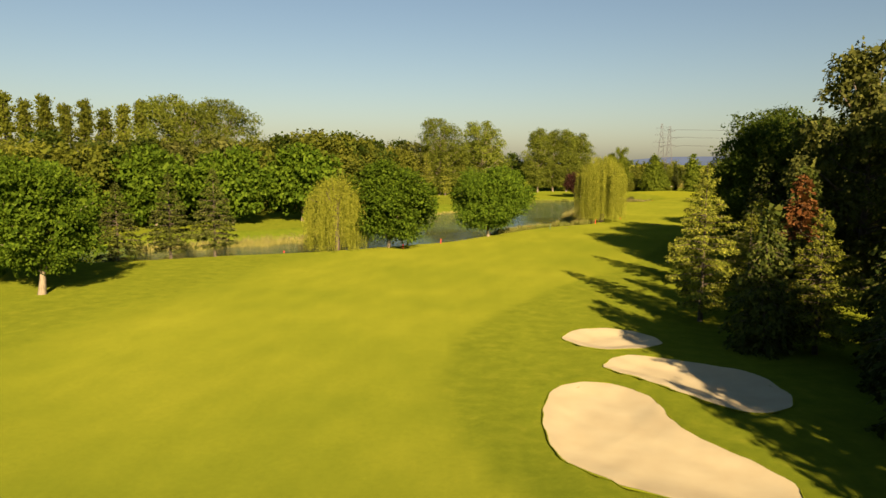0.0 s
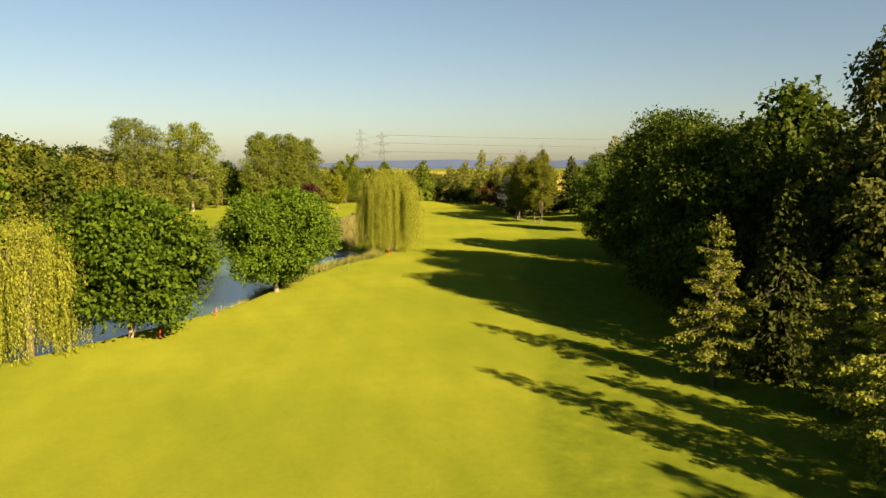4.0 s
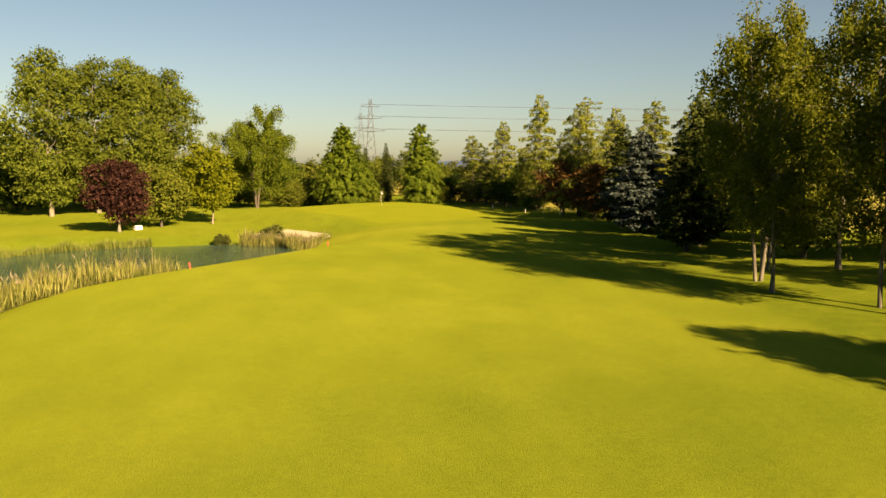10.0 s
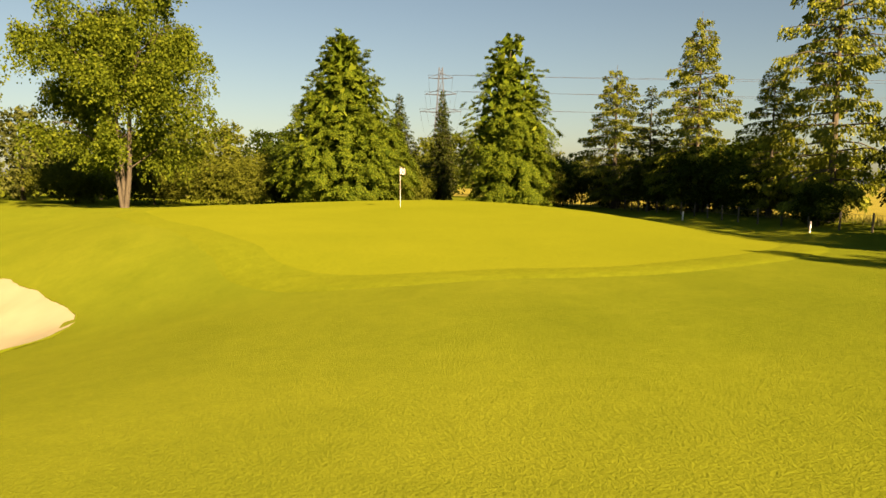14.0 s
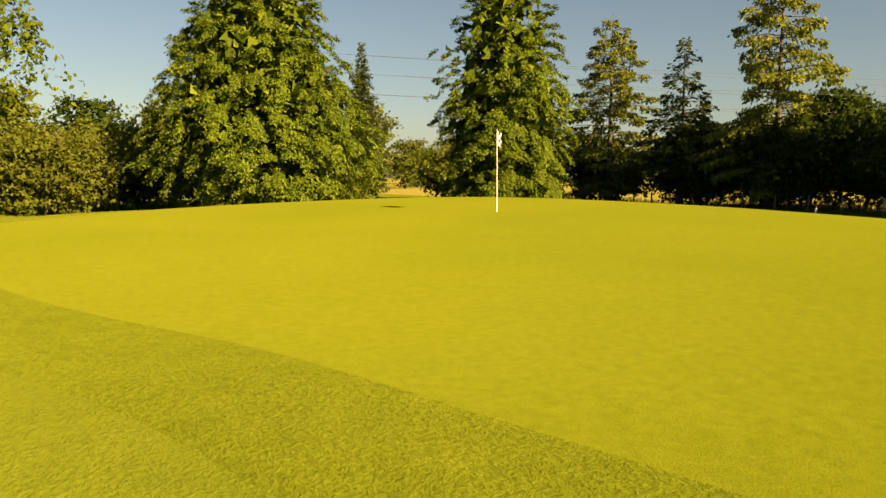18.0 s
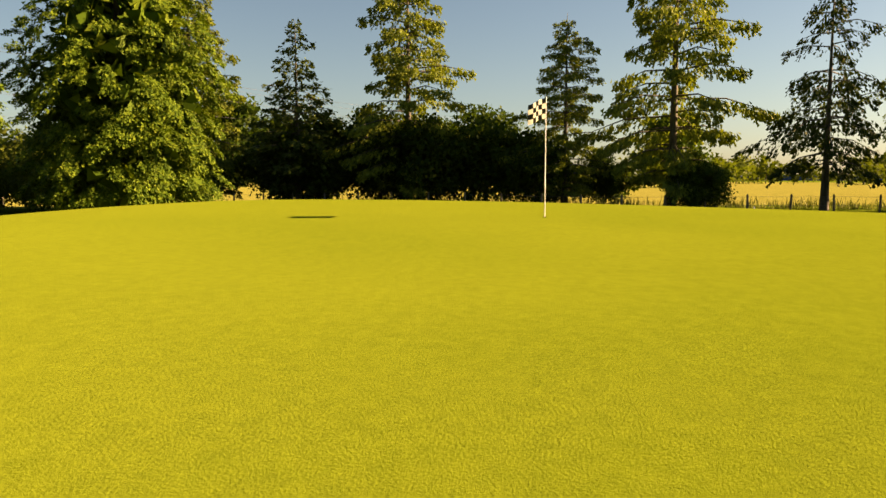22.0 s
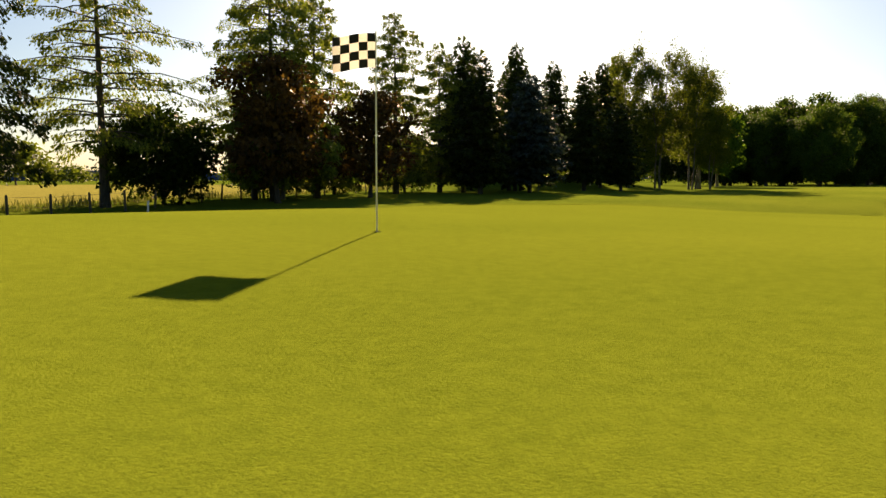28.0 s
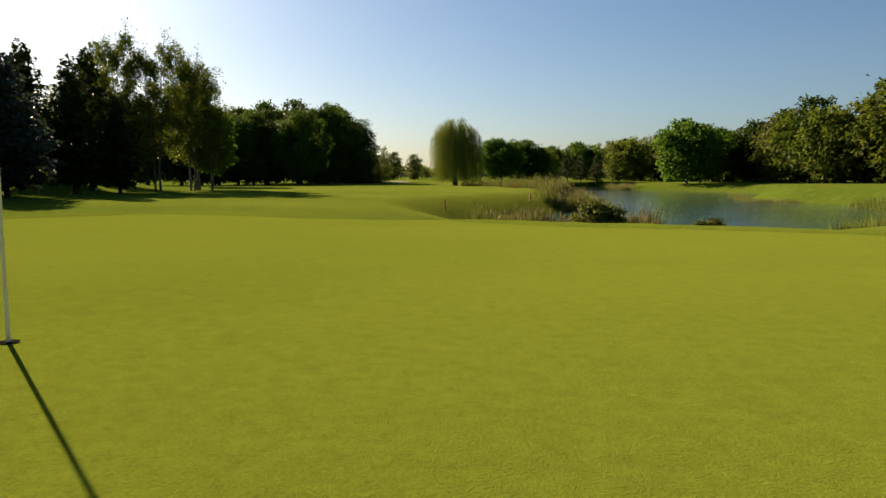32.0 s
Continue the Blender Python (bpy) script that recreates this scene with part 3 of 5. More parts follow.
for lp in BUNKERS:
    mid = lp.mean(0)

    def sand_z(p, lp=lp):
        d = -signed_distance(p[:, 0], p[:, 1], lp)
        return land(p[:, 0], p[:, 1]) + 0.035 - 0.22 * smooth01((d - 0.05) / 1.6) + 0.015 * np.sin(p[:, 0] * 3.1) * np.sin(p[:, 1] * 2.7)

    root = tagged(new("sand_bunker"), "pale sand bunker with a grass lip beside the fairway", "sand bunker", "bunkers")
    root.location = (*mid, height(*mid))
    way = unit(np.roll(lp, -1, 0) - np.roll(lp, 1, 0))
    k = np.arange(len(lp))
    lp = lp + np.stack([way[:, 1], -way[:, 0]], -1) * (0.03 * np.sin(k * 0.83) + 0.012 * np.sin(k * 2.9 + 1))[:, None]
    sm = fan_mesh("sand", lp, 9, sand_z, SAND)
    lip = Tubes()
    closed = np.vstack([lp, lp[:2]])
    lip.add(np.column_stack([closed, land(closed[:, 0], closed[:, 1]) + 0.02]), 0.03 + 0.012 * np.sin(np.arange(len(closed)) * 0.7), 6)
    for nm, m2 in (("sand", sm), ("grass_lip", lip.mesh("grass_lip", COLLAR))):
        o = child(nm, m2, root)
        o.matrix_parent_inverse = Matrix.Translation(-Vector(root.location))

# far hills, as a low ring at the horizon; distance haze is in their blue
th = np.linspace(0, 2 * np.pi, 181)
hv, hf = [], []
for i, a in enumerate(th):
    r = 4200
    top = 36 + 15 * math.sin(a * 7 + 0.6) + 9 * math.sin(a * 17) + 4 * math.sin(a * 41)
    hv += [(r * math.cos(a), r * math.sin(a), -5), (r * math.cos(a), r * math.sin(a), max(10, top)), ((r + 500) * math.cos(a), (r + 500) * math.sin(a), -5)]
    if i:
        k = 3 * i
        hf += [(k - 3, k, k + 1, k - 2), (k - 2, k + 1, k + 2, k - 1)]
tagged(new("backdrop", mesh_of("backdrop", hv, hf, HAZE_HILL, True)), "low hills along the horizon, coloured the blue of haze", "hills", kind="structure")

# ---------------------------------------------------------------- trees
rng = np.random.default_rng(7)


def root_of(name, label, category, group=""):
    return tagged(new(name), label, category, group)


def broadleaf(name, label, mat, bark, h, w, stem, n, leaf, seed, lobes=16, droop=0.3, slim=1.0, rad=0.42, trunk=0.16, hang=0.0, stems=1, limbs=True, jit=(0.5, 0.86), core=0.22, far=False):
    """A leafy tree: stem and limbs under lobes of leaves. h, w: height and width; stem: height of the lowest leaves; core: share of large inner leaves that close the crown."""
    g = np.random.default_rng(seed)
    root = root_of(name, label, "tree" if stem > 0.3 else "shrub")
    ch, cz = (h - stem) / 2, (h + stem) / 2
    k = np.arange(lobes)
    # lobe centres spread through the crown
    a = k * 2.39996 + g.uniform(-0.4, 0.4, lobes)
    zz = np.clip(1 - 2 * (k + 0.5) / lobes + g.uniform(-0.12, 0.12, lobes), -0.97, 0.97)
    rr = np.sqrt(1 - zz**2) * g.uniform(*jit, lobes)
    lr = rad * (w / 2) * g.uniform(0.65, 1.25, lobes)
    c = np.stack([np.cos(a) * rr * w / 2, np.sin(a) * rr * w / 2, cz + zz * (ch - lr.mean() * 0.75) * slim], -1)
    c = np.vstack([c, [[0, 0, cz], [0, 0, cz + ch * 0.35]]])
    lr = np.r_[lr, 0.5 * w / 2, 0.4 * w / 2]
    share = lr**2 / (lr**2).sum()
    # twigs on the lobes, each with a spray of leaves
    per = 9
    m = max(20, n // per)
    which = g.choice(len(c), m, p=share)
    d = unit(g.normal(size=(m, 3)) + (0, 0, 0.25) + 0.7 * unit(c[which] - (0, 0, cz)))
    depth = 1 - np.abs(g.normal(0, 0.15, m)) + 0.22 * (g.random(m) < 0.12)
    q = c[which] + d * (lr[which] * depth)[:, None] * (1, 1, 0.85)
    q[:, 2] = np.maximum(q[:, 2], stem * 0.85 + 0.1)
    p = np.repeat(q, per, 0) + g.normal(0, 1, (m * per, 3)) * np.array([1, 1, 0.6]) * leaf * (0.45 if hang else 0.85)
    p[:, 2] -= np.tile(np.arange(per), m) * hang * np.repeat(g.uniform(0.4, 1.3, m), per)
    p[:, 2] = np.maximum(p[:, 2], stem * 0.55 + 0.1)
    out = np.repeat(d, per, 0)
    k = m * per
    way = unit(out * 0.8 + 0.75 * g.normal(size=(k, 3)) - np.array([0, 0, droop]))
    face = unit(out * 0.95 + np.array([0, 0, 0.4]) + 0.42 * g.normal(size=(k, 3)))
    side = np.cross(way, face)
    ln = leaf * g.uniform(0.65, 1.35, k)
    # inner leaves
    m2 = int(k * core)
    if m2:
        wh = g.choice(len(c), m2, p=share)
        d2 = unit(g.normal(size=(m2, 3)))
        p2 = c[wh] + d2 * (lr[wh] * g.uniform(0.2, 0.72, m2))[:, None]
        p2[:, 2] = np.maximum(p2[:, 2], stem * 0.9 + 0.1)
        w2 = unit(g.normal(size=(m2, 3)))
        p, way, side = np.vstack([p, p2]), np.vstack([way, w2]), np.vstack([side, np.cross(w2, g.normal(size=(m2, 3)))])
        ln = np.r_[ln, leaf * g.uniform(1.5, 2.4, m2)]
    child("crown", leaf_mesh("crown", kites(p, way, side, ln, ln * 0.7), mat, far), root)
    t = Tubes()
    lean = g.normal(0, 0.12, 2)
    top = cz + ch * 0.5
    zs = np.linspace(-0.15, top, 7)
    pts = np.stack([lean[0] * np.sin(zs * 0.5), lean[1] * np.sin(zs * 0.6), zs], -1)
    r0 = trunk * (h / 9)
    t.add(pts, r0 * np.array([1.5, 1.0, 0.85, 0.7, 0.5, 0.32, 0.15]), 8)
    for k in range(1, stems):
        a = k * 2.2 + seed
        lean2 = np.stack([np.cos(a) * (0.25 + zs * 0.11), np.sin(a) * (0.25 + zs * 0.11), zs * 0.95], -1)
        t.add(lean2, 0.75 * r0 * np.array([1.4, 1.0, 0.85, 0.7, 0.5, 0.32, 0.15]), 7)
    for i in range(len(c) - 2 if limbs else 0):
        s = max(0.15, min(0.85, (c[i, 2] - lr[i] - 0.3) / top)) if top > 0 else 0.4
        q0 = np.array([np.interp(s * top, zs, pts[:, j]) for j in range(3)])
        q2 = c[i] + (0, 0, lr[i] * 0.2)
        q1 = (q0 + q2) / 2 + (0, 0, -0.1 * np.linalg.norm(q2 - q0))
        t.add([q0, q1, q2], [r0 * 0.38, r0 * 0.25, r0 * 0.08], 5)
    child("trunk", t.mesh("trunk", bark), root)
    return root


def weeper(name, label, mat, bark, h, w, stem, seed, stems=2, sprays=420, drop=1.6, leaf=0.17, trunk=0.1, shape=0.55, lean=0.07, per=16):
    """An airy tree of steep limbs whose outer twigs hang down in short leafy strands."""
    g = np.random.default_rng(seed)
    root = root_of(name, label, "tree")
    t = Tubes()
    r0 = trunk * h / 9
    ends, tops = [], []
    for k in range(stems):
        a = k * 6.283 / stems + seed
        f = np.linspace(0, 1, 8)
        hh = h * (1 - 0.09 * k)
        zs = -0.15 + f * (hh + 0.1)
        bow = lean * hh * f**1.4 * (1 if stems > 1 else 0.3)
        pts = np.stack([np.cos(a) * (0.18 * (stems > 1) + bow) + 0.12 * np.sin(zs * 0.7 + k), np.sin(a) * (0.18 * (stems > 1) + bow) + 0.12 * np.sin(zs * 0.6 + 2 * k), zs], -1)
        t.add(pts, r0 * (1.25 - f) ** 1.1 / (1 + 0.15 * k), 8)
        # limbs that rise and then arch over
        for i in range(int(26 / stems) + 6):
            u = (i + g.random()) / (int(26 / stems) + 6)
            z0 = stem + (hh - stem) * (0.08 + 0.86 * u)
            q0 = np.array([np.interp(z0, zs, pts[:, j]) for j in range(3)])
            b = i * 2.4 + g.uniform(-0.5, 0.5) + k
            reach = (w / 2) * (1 - u) ** shape * min(1, 0.6 + 1.6 * u) * g.uniform(0.55, 1.1)
            rise = reach * g.uniform(0.5, 1.0)
            hor = np.array([math.cos(b), math.sin(b), 0])
            q1 = q0 + hor * reach * 0.55 + (0, 0, rise * 0.8)
            q2 = q0 + hor * reach + (0, 0, rise * 0.75)
            t.add([q0, q1, q2], [r0 * 0.3 * (1.1 - u), r0 * 0.16 * (1.1 - u) + 0.006, 0.008], 5)
            ends.append((q0, q1, q2, reach))
        tops.append(pts[-1])
    wts = np.array([e[3] + 0.4 for e in ends])
    pick = g.choice(len(ends), sprays, p=wts / wts.sum())
    P, D, L = [], [], []
    for i in pick:
        q0, q1, q2, reach = ends[i]
        u = g.uniform(0.25, 1.05)
        base = q0 * (1 - u) ** 2 + 2 * q1 * u * (1 - u) + q2 * u**2 + g.normal(0, 0.16, 3)
        ln = drop * g.uniform(0.35, 1.15) * (0.6 + 0.4 * u)
        ln = min(ln, max(0.3, base[2] - stem * 0.8))
        f = g.uniform(0, 1, per)
        way = np.array([g.normal(0, 0.25), g.normal(0, 0.25), -1.0])
        P.append(base + f[:, None] * ln * way + g.normal(0, 0.11, (per, 3)))
        D.append(way * 0.6 + g.normal(0, 0.55, (per, 3)))
        L.append(leaf * g.uniform(0.65, 1.35, per))
    for q in tops:
        P.append(q + g.normal(0, 1, (60, 3)) * (0.3, 0.3, 0.55) - (0, 0, 0.5))
        D.append(g.normal(0, 1, (60, 3)))
        L.append(leaf * g.uniform(0.65, 1.35, 60))
    P, D, L = np.concatenate(P), np.concatenate(D), np.concatenate(L)
    S = np.cross(D, g.normal(size=D.shape))
    child("crown", leaf_mesh("crown", kites(P, D, S, L, L * 0.62), mat), root)
    child("trunk", t.mesh("trunk", bark), root)
    return root


def conifer(name, label, mat, h, w, seed, step=0.36, arms=8, droop=0.25, foot=0.08, power=0.85, leaf=0.34, fill=1.0, bark=BARK, ragged=0.25, tipmat=None, trunk=0.13, hang=0.3, dense=3, broad=0.42, gaps=0.0, narrow=1.0):
    """A needle tree of whorled boughs; gaps: share of missing boughs; narrow: how wide a bough's spray is."""
    g = np.random.default_rng(seed)
    root = root_of(name, label, "tree")
    P, D, S, L = [], [], [], []
    t = Tubes()
    z = h * foot
    base = z
    ph = g.uniform(0, 6.28, 3)
    while z < h * 0.985:
        u = (z - base) / (h - base)
        reach = (w / 2) * (1 - u) ** power * min(1.0, 0.55 + 2.2 * u)
        m = max(3, int(round(arms * (0.5 + 0.5 * (1 - u)))))
        a0 = g.uniform(0, 6.28)
        for i in range(m):
            a = a0 + 6.283 * i / m + g.uniform(-0.3, 0.3)
            if g.random() < gaps * (1 - u):
                continue
            r = max(0.12, reach * g.uniform(1 - ragged, 1 + ragged * 0.8))
            r *= 1 + 0.9 * gaps * math.sin(2 * a + ph[0] + 6 * u) * math.sin(9 * u + ph[1])
            hor = np.array([math.cos(a), math.sin(a), 0])
            side = np.array([-math.sin(a), math.cos(a), 0])
            up = g.uniform(-0.08, 0.12) + 0.25 * u
            foot_p = np.array([0, 0, z + g.uniform(-0.1, 0.1)])
            k = max(3, int(r / (leaf * 0.42) * fill))
            s = np.sqrt(g.uniform(0.03, 1.0, k))
            lift = 0.3 * gaps * r * s**4
            line = foot_p + hor * (s * r)[:, None] + np.array([0, 0, 1]) * (up * s * r - droop * r * s**2 + lift)[:, None]
            if r > 0.9:
                e = foot_p + hor * r + np.array([0, 0, up * r - droop * r + 0.3 * gaps * r])
                t.add([foot_p, (foot_p + e) / 2 + (0, 0, droop * r * 0.25), e], [0.028 * h / 9, 0.018 * h / 9, 0.006], 4)
            for q in range(dense):
                spread_w = (0.16 + 0.30 * (1 - s)) * r * narrow
                off = side * (g.uniform(-1, 1, k) * spread_w)[:, None]
                P.append(line + off + g.normal(0, 0.05, (k, 3)) - np.array([0, 0, 1]) * (g.random(k) ** 2 * hang * leaf * 1.6)[:, None])
                way = hor * g.uniform(0.35, 1.0, k)[:, None] + side * g.normal(0, 0.55, k)[:, None] + np.array([0, 0, 1]) * g.normal(-hang, 0.22, k)[:, None]
                D.append(way)
                S.append(np.cross(way, np.array([0, 0, 1.0]) + g.normal(0, 0.55, (k, 3))))
                L.append(leaf * g.uniform(0.7, 1.35, k) * (0.75 + 0.25 * (1 - u)))
        z += step * g.uniform(0.75, 1.25) * (1.0 - 0.35 * u)
    P, D, S, L = np.concatenate(P), np.concatenate(D), np.concatenate(S), np.concatenate(L)
    if gaps < 0.1:
        # larger inner sprays round the stem
        m = len(P) // 7
        q = P[g.integers(len(P), size=m)] * (0.5, 0.5, 0.97)
        way = g.normal(size=(m, 3))
        P, D, S, L = np.vstack([P, q]), np.vstack([D, way]), np.vstack([S, np.cross(way, g.normal(size=(m, 3)))]), np.r_[L, leaf * g.uniform(1.3, 2.0, m)]
    if tipmat:
        hi = P[:, 2] > h * 0.62
        child("dead_top", leaf_mesh("dead_top", kites(P[hi], D[hi], S[hi], L[hi], L[hi] * broad * 1.15), tipmat, True), root, "rust brown dead needles at the top")
        P, D, S, L = P[~hi], D[~hi], S[~hi], L[~hi]
    child("crown", leaf_mesh("crown", kites(P, D, S, L, L * broad * 1.15), mat, True), root)
    zs = np.linspace(-0.15, h * 0.99, 6)
    r0 = trunk * h / 9
    t.add(np.stack([0 * zs, 0 * zs, zs], -1), r0 * np.array([1.4, 0.9, 0.7, 0.45, 0.25, 0.05]), 7)
    child("trunk", t.mesh("trunk", bark), root)
    return root


def thuja(name, label, mat, h, w, seed, fans=1100, leaf=0.2, power=0.72, belly=0.2, per=24, tops=()):
    """A dense cone of drooping fans with dark clefts between them. tops: lower side leaders as (angle, reach, height)."""
    g = np.random.default_rng(seed)
    root = root_of(name, label, "tree")
    u = 1 - np.sqrt(g.random(fans))
    u = np.clip(u, 0.0, 0.99)
    a = g.uniform(0, 2 * np.pi, fans)
    prof = np.minimum(1, ((1 - u) / (1 - belly)) ** power) * np.minimum(1, 0.8 + 0.2 * u / belly)
    lump = 1 + 0.11 * np.sin(a * 4 + u * 19) + 0.10 * np.sin(a * 7 - u * 27) + 0.08 * np.sin(u * 47 + a * 5) + g.normal(0, 0.11, fans)
    r = (w / 2) * prof * lump * np.where(g.random(fans) < 0.3, g.uniform(0.62, 0.85, fans), 1.0)
    z = 1.1 + u * (h - 1.2)
    c = np.stack([np.cos(a) * r, np.sin(a) * r, z], -1)
    hor = np.stack([np.cos(a), np.sin(a), 0 * a], -1)
    for b, reach, hh in tops:
        k = int(fans * 0.16)
        v = g.random(k) ** 0.8
        b2 = g.uniform(0, 6.28, k)
        rr = 0.24 * w * (1 - v) ** 0.7 + 0.05
        e = np.array([math.cos(b) * reach, math.sin(b) * reach, 0])
        c = np.vstack([c, e + np.stack([np.cos(b2) * rr, np.sin(b2) * rr, hh * (0.35 + 0.65 * v)], -1)])
        hor = np.vstack([hor, np.stack([np.cos(b2), np.sin(b2), 0 * b2], -1)])
    n = len(c)
    side = np.stack([-hor[:, 1], hor[:, 0], 0 * hor[:, 0]], -1)
    up = np.clip(c[:, 2] / h, 0, 1)
    tilt = g.uniform(0.15, 1.15, n) * (1 - up**3) - 0.9 * up**4
    axis = unit(hor + g.normal(0, 0.25, (n, 3)) - np.array([0, 0, 1]) * tilt[:, None])
    size = g.uniform(0.55, 1.1, n) * (1.0 - 0.5 * up)
    s = g.random((n, per)) ** 0.7
    ang = g.uniform(-0.55, 0.55, (n, per))
    rad = size[:, None] * s
    p = c[:, None] + axis[:, None] * (rad * np.cos(ang))[..., None] + side[:, None] * (rad * np.sin(ang) * 0.8)[..., None] - np.array([0, 0, 1]) * (0.28 * rad**2)[..., None] + g.normal(0, 0.045, (n, per, 3))
    way = axis[:, None] * np.cos(ang)[..., None] + side[:, None] * np.sin(ang)[..., None] - np.array([0, 0, 1]) * (0.5 * s)[..., None] + g.normal(0, 0.3, (n, per, 3))
    p, way = p.reshape(-1, 3), way.reshape(-1, 3)
    face = np.repeat(np.cross(axis, side), per, 0) + g.normal(0, 0.4, p.shape)
    sd = np.cross(way, face)
    ln = leaf * g.uniform(0.7, 1.4, len(p))
    # the dark inside
    m = n * 5
    q = c[g.integers(n, size=m)] * (np.array([1, 1, 0]) * g.uniform(0.3, 0.8, m)[:, None] + (0, 0, 0.98))
    w2 = g.normal(size=(m, 3))
    p, way, sd = np.vstack([p, q]), np.vstack([way, w2]), np.vstack([sd, np.cross(w2, g.normal(size=(m, 3)))])
    ln = np.r_[ln, g.uniform(0.5, 0.9, m)]
    wd = np.r_[np.full(len(ln) - m, 0.55), np.full(m, 0.7)]
    child("crown", leaf_mesh("crown", kites(p, way, sd, ln, ln * wd), mat, True), root)
    t = Tubes()
    t.add([(0, 0, -0.15), (0, 0, h * 0.4), (0, 0, h * 0.93)], [0.26, 0.16, 0.03], 7)
    child("trunk", t.mesh("trunk", BARK), root)
    return root


def willow(name, label, h, w, seed, strands, leaf=0.24, gap=0.13):
    """A weeping willow: arching limbs from which long leafy strands hang."""
    g = np.random.default_rng(seed)
    root = root_of(name, label, "tree")
    t = Tubes()
    fork = h * 0.28
    t.add([(0, 0, -0.2), (0.1, 0, fork * 0.5), (0.05, 0.1, fork), (0, 0, h * 0.55)], np.array([0.42, 0.30, 0.26, 0.12]) * h / 9.5, 9)
    heads = []
    for i in range(26):
        a, r = i * 2.4 + g.uniform(-0.3, 0.3), w / 2 * math.sqrt((i + 0.7) / 26) * 0.9
        top = h * (0.97 - 0.28 * (2 * r / w) ** 2) * g.uniform(0.93, 1.03)
        e = np.array([math.cos(a) * r, math.sin(a) * r, top])
        t.add([(0, 0, fork * g.uniform(0.8, 1.2)), (e[0] * 0.35, e[1] * 0.35, h * 0.62), e], [0.12, 0.07, 0.02], 5)
        heads.append(e)
    heads = np.array(heads)
    P, D, S, L = [], [], [], []
    for i in range(strands):
        if i % 7 == 0:
            e, bunch = heads[g.integers(len(heads))], g.normal(0, w * 0.08, 2)
        spread_r = bunch + g.normal(0, w * 0.018, 2)
        x, y = e[0] + spread_r[0], e[1] + spread_r[1]
        rad = math.hypot(x, y)
        if rad > w / 2:
            x, y, rad = x * w / 2 / rad, y * w / 2 / rad, w / 2
        top = e[2] - 0.35 * abs(g.normal()) - 0.25 * np.hypot(*spread_r)
        low = max(0.15, (0.5 + 0.12 * h * g.random() ** 2) if rad > w * 0.22 else h * 0.25 * g.random() + 0.6)
        if g.random() < 0.4:
            low = top - (top - low) * g.uniform(0.35, 0.9)
        k = max(4, int((top - low) / gap))
        zz = np.linspace(top, low, k)
        sw = g.normal(0, 0.05, 2)
        out = np.array([x, y]) / (rad + 0.01)
        f = (top - zz) / (top - low + 0.01)
        xs = x + out[0] * 0.5 * np.sqrt(f) * g.uniform(0, 1) + sw[0] * np.sin(zz * 1.3 + i)
        ys = y + out[1] * 0.5 * np.sqrt(f) * g.uniform(0, 1) + sw[1] * np.cos(zz * 1.1 + i)
        P.append(np.stack([xs, ys, zz], -1) + g.normal(0, 0.035, (k, 3)))
        way = np.stack([g.normal(0, 0.32, k), g.normal(0, 0.32, k), -np.ones(k)], -1)
        D.append(way)
        S.append(np.cross(way, g.normal(size=(k, 3))))
        L.append(leaf * g.uniform(0.7, 1.3, k))
    # the leafy dome above
    m = strands * 5
    e = heads[g.integers(len(heads), size=m)]
    P.append(e + g.normal(0, 1, (m, 3)) * (w * 0.045, w * 0.045, 0.25))
    way = np.stack([g.normal(0, 0.6, m), g.normal(0, 0.6, m), g.normal(-0.5, 0.5, m)], -1)
    D.append(way)
    S.append(np.cross(way, g.normal(size=(m, 3))))
    L.append(leaf * g.uniform(0.7, 1.3, m))
    P, D, S, L = (np.concatenate(q) for q in (P, D, S, L))
    child("crown", leaf_mesh("crown", kites(P, D, S, L, L * 0.36), WILLOWLEAF, True), root, "long hanging yellow-green strands")
    child("trunk", t.mesh("trunk", BARK), root)
    return root


def put(tree, x, y, turn=0.0, s=1.0, sz=None, z=None):
    """Sets a tree down on the land."""
    m = pose(x, y, (height(x, y) if z is None else z), 0, 0, turn)
    tree.matrix_basis = m @ Matrix.Diagonal((s, s, sz or s, 1))
    return tree


def again(tree, x, y, turn=0.0, s=1.0, sz=None, label=""):
    m = pose(x, y, height(x, y), 0, 0, turn) @ Matrix.Diagonal((s, s, sz or s, 1))
    keep = tree.matrix_basis.copy()
    tree.matrix_basis = Matrix()
    o = copy_thing(tree, m)
    tree.matrix_basis = keep
    if label:
        o["label"] = label
    return o


# --- trees by the pond
maple_l = "round green maple with dense leafy crown beside the pond"
maple_b = put(broadleaf("maple_tree", maple_l, MAPLE, PALEBARK, 7.7, 8.9, 0.9, 36000, 0.175, 11, 46, 0.35, 1.0, 0.30, jit=(0.45, 0.98)), 6.6, 95.9, 20, 1.26)
maple_a = put(broadleaf("maple_tree", maple_l, MAPLE, PALEBARK, 8.3, 9.2, 0.5, 17000, 0.25, 12, 30, 0.25, 1.0, 0.36), -6.5, 82.5, 80, 1.22)
maple_c = put(broadleaf("maple_tree", "broad dark green maple beyond the pond", MAPLE, PALEBARK, 8.0, 9, 0.7, 5500, 0.45, 13, 28, 0.25, 1.0, 0.38), -34.2, 112.5, 40, 1.4, 1.5)
put(broadleaf("maple_tree", "dark green maple with a pale trunk beside the rough", MAPLE, PALEBARK, 10.4, 10.0, 1.9, 17000, 0.24, 14, 40, 0.3, 1.0, 0.3, 0.2, jit=(0.45, 1.0)), -31.2, 50.2, 150)
again(maple_c, -24.3, 120, 250, 1.42, 1.57)
again(maple_c, -44, 105.2, 130, 1.36, 1.48)
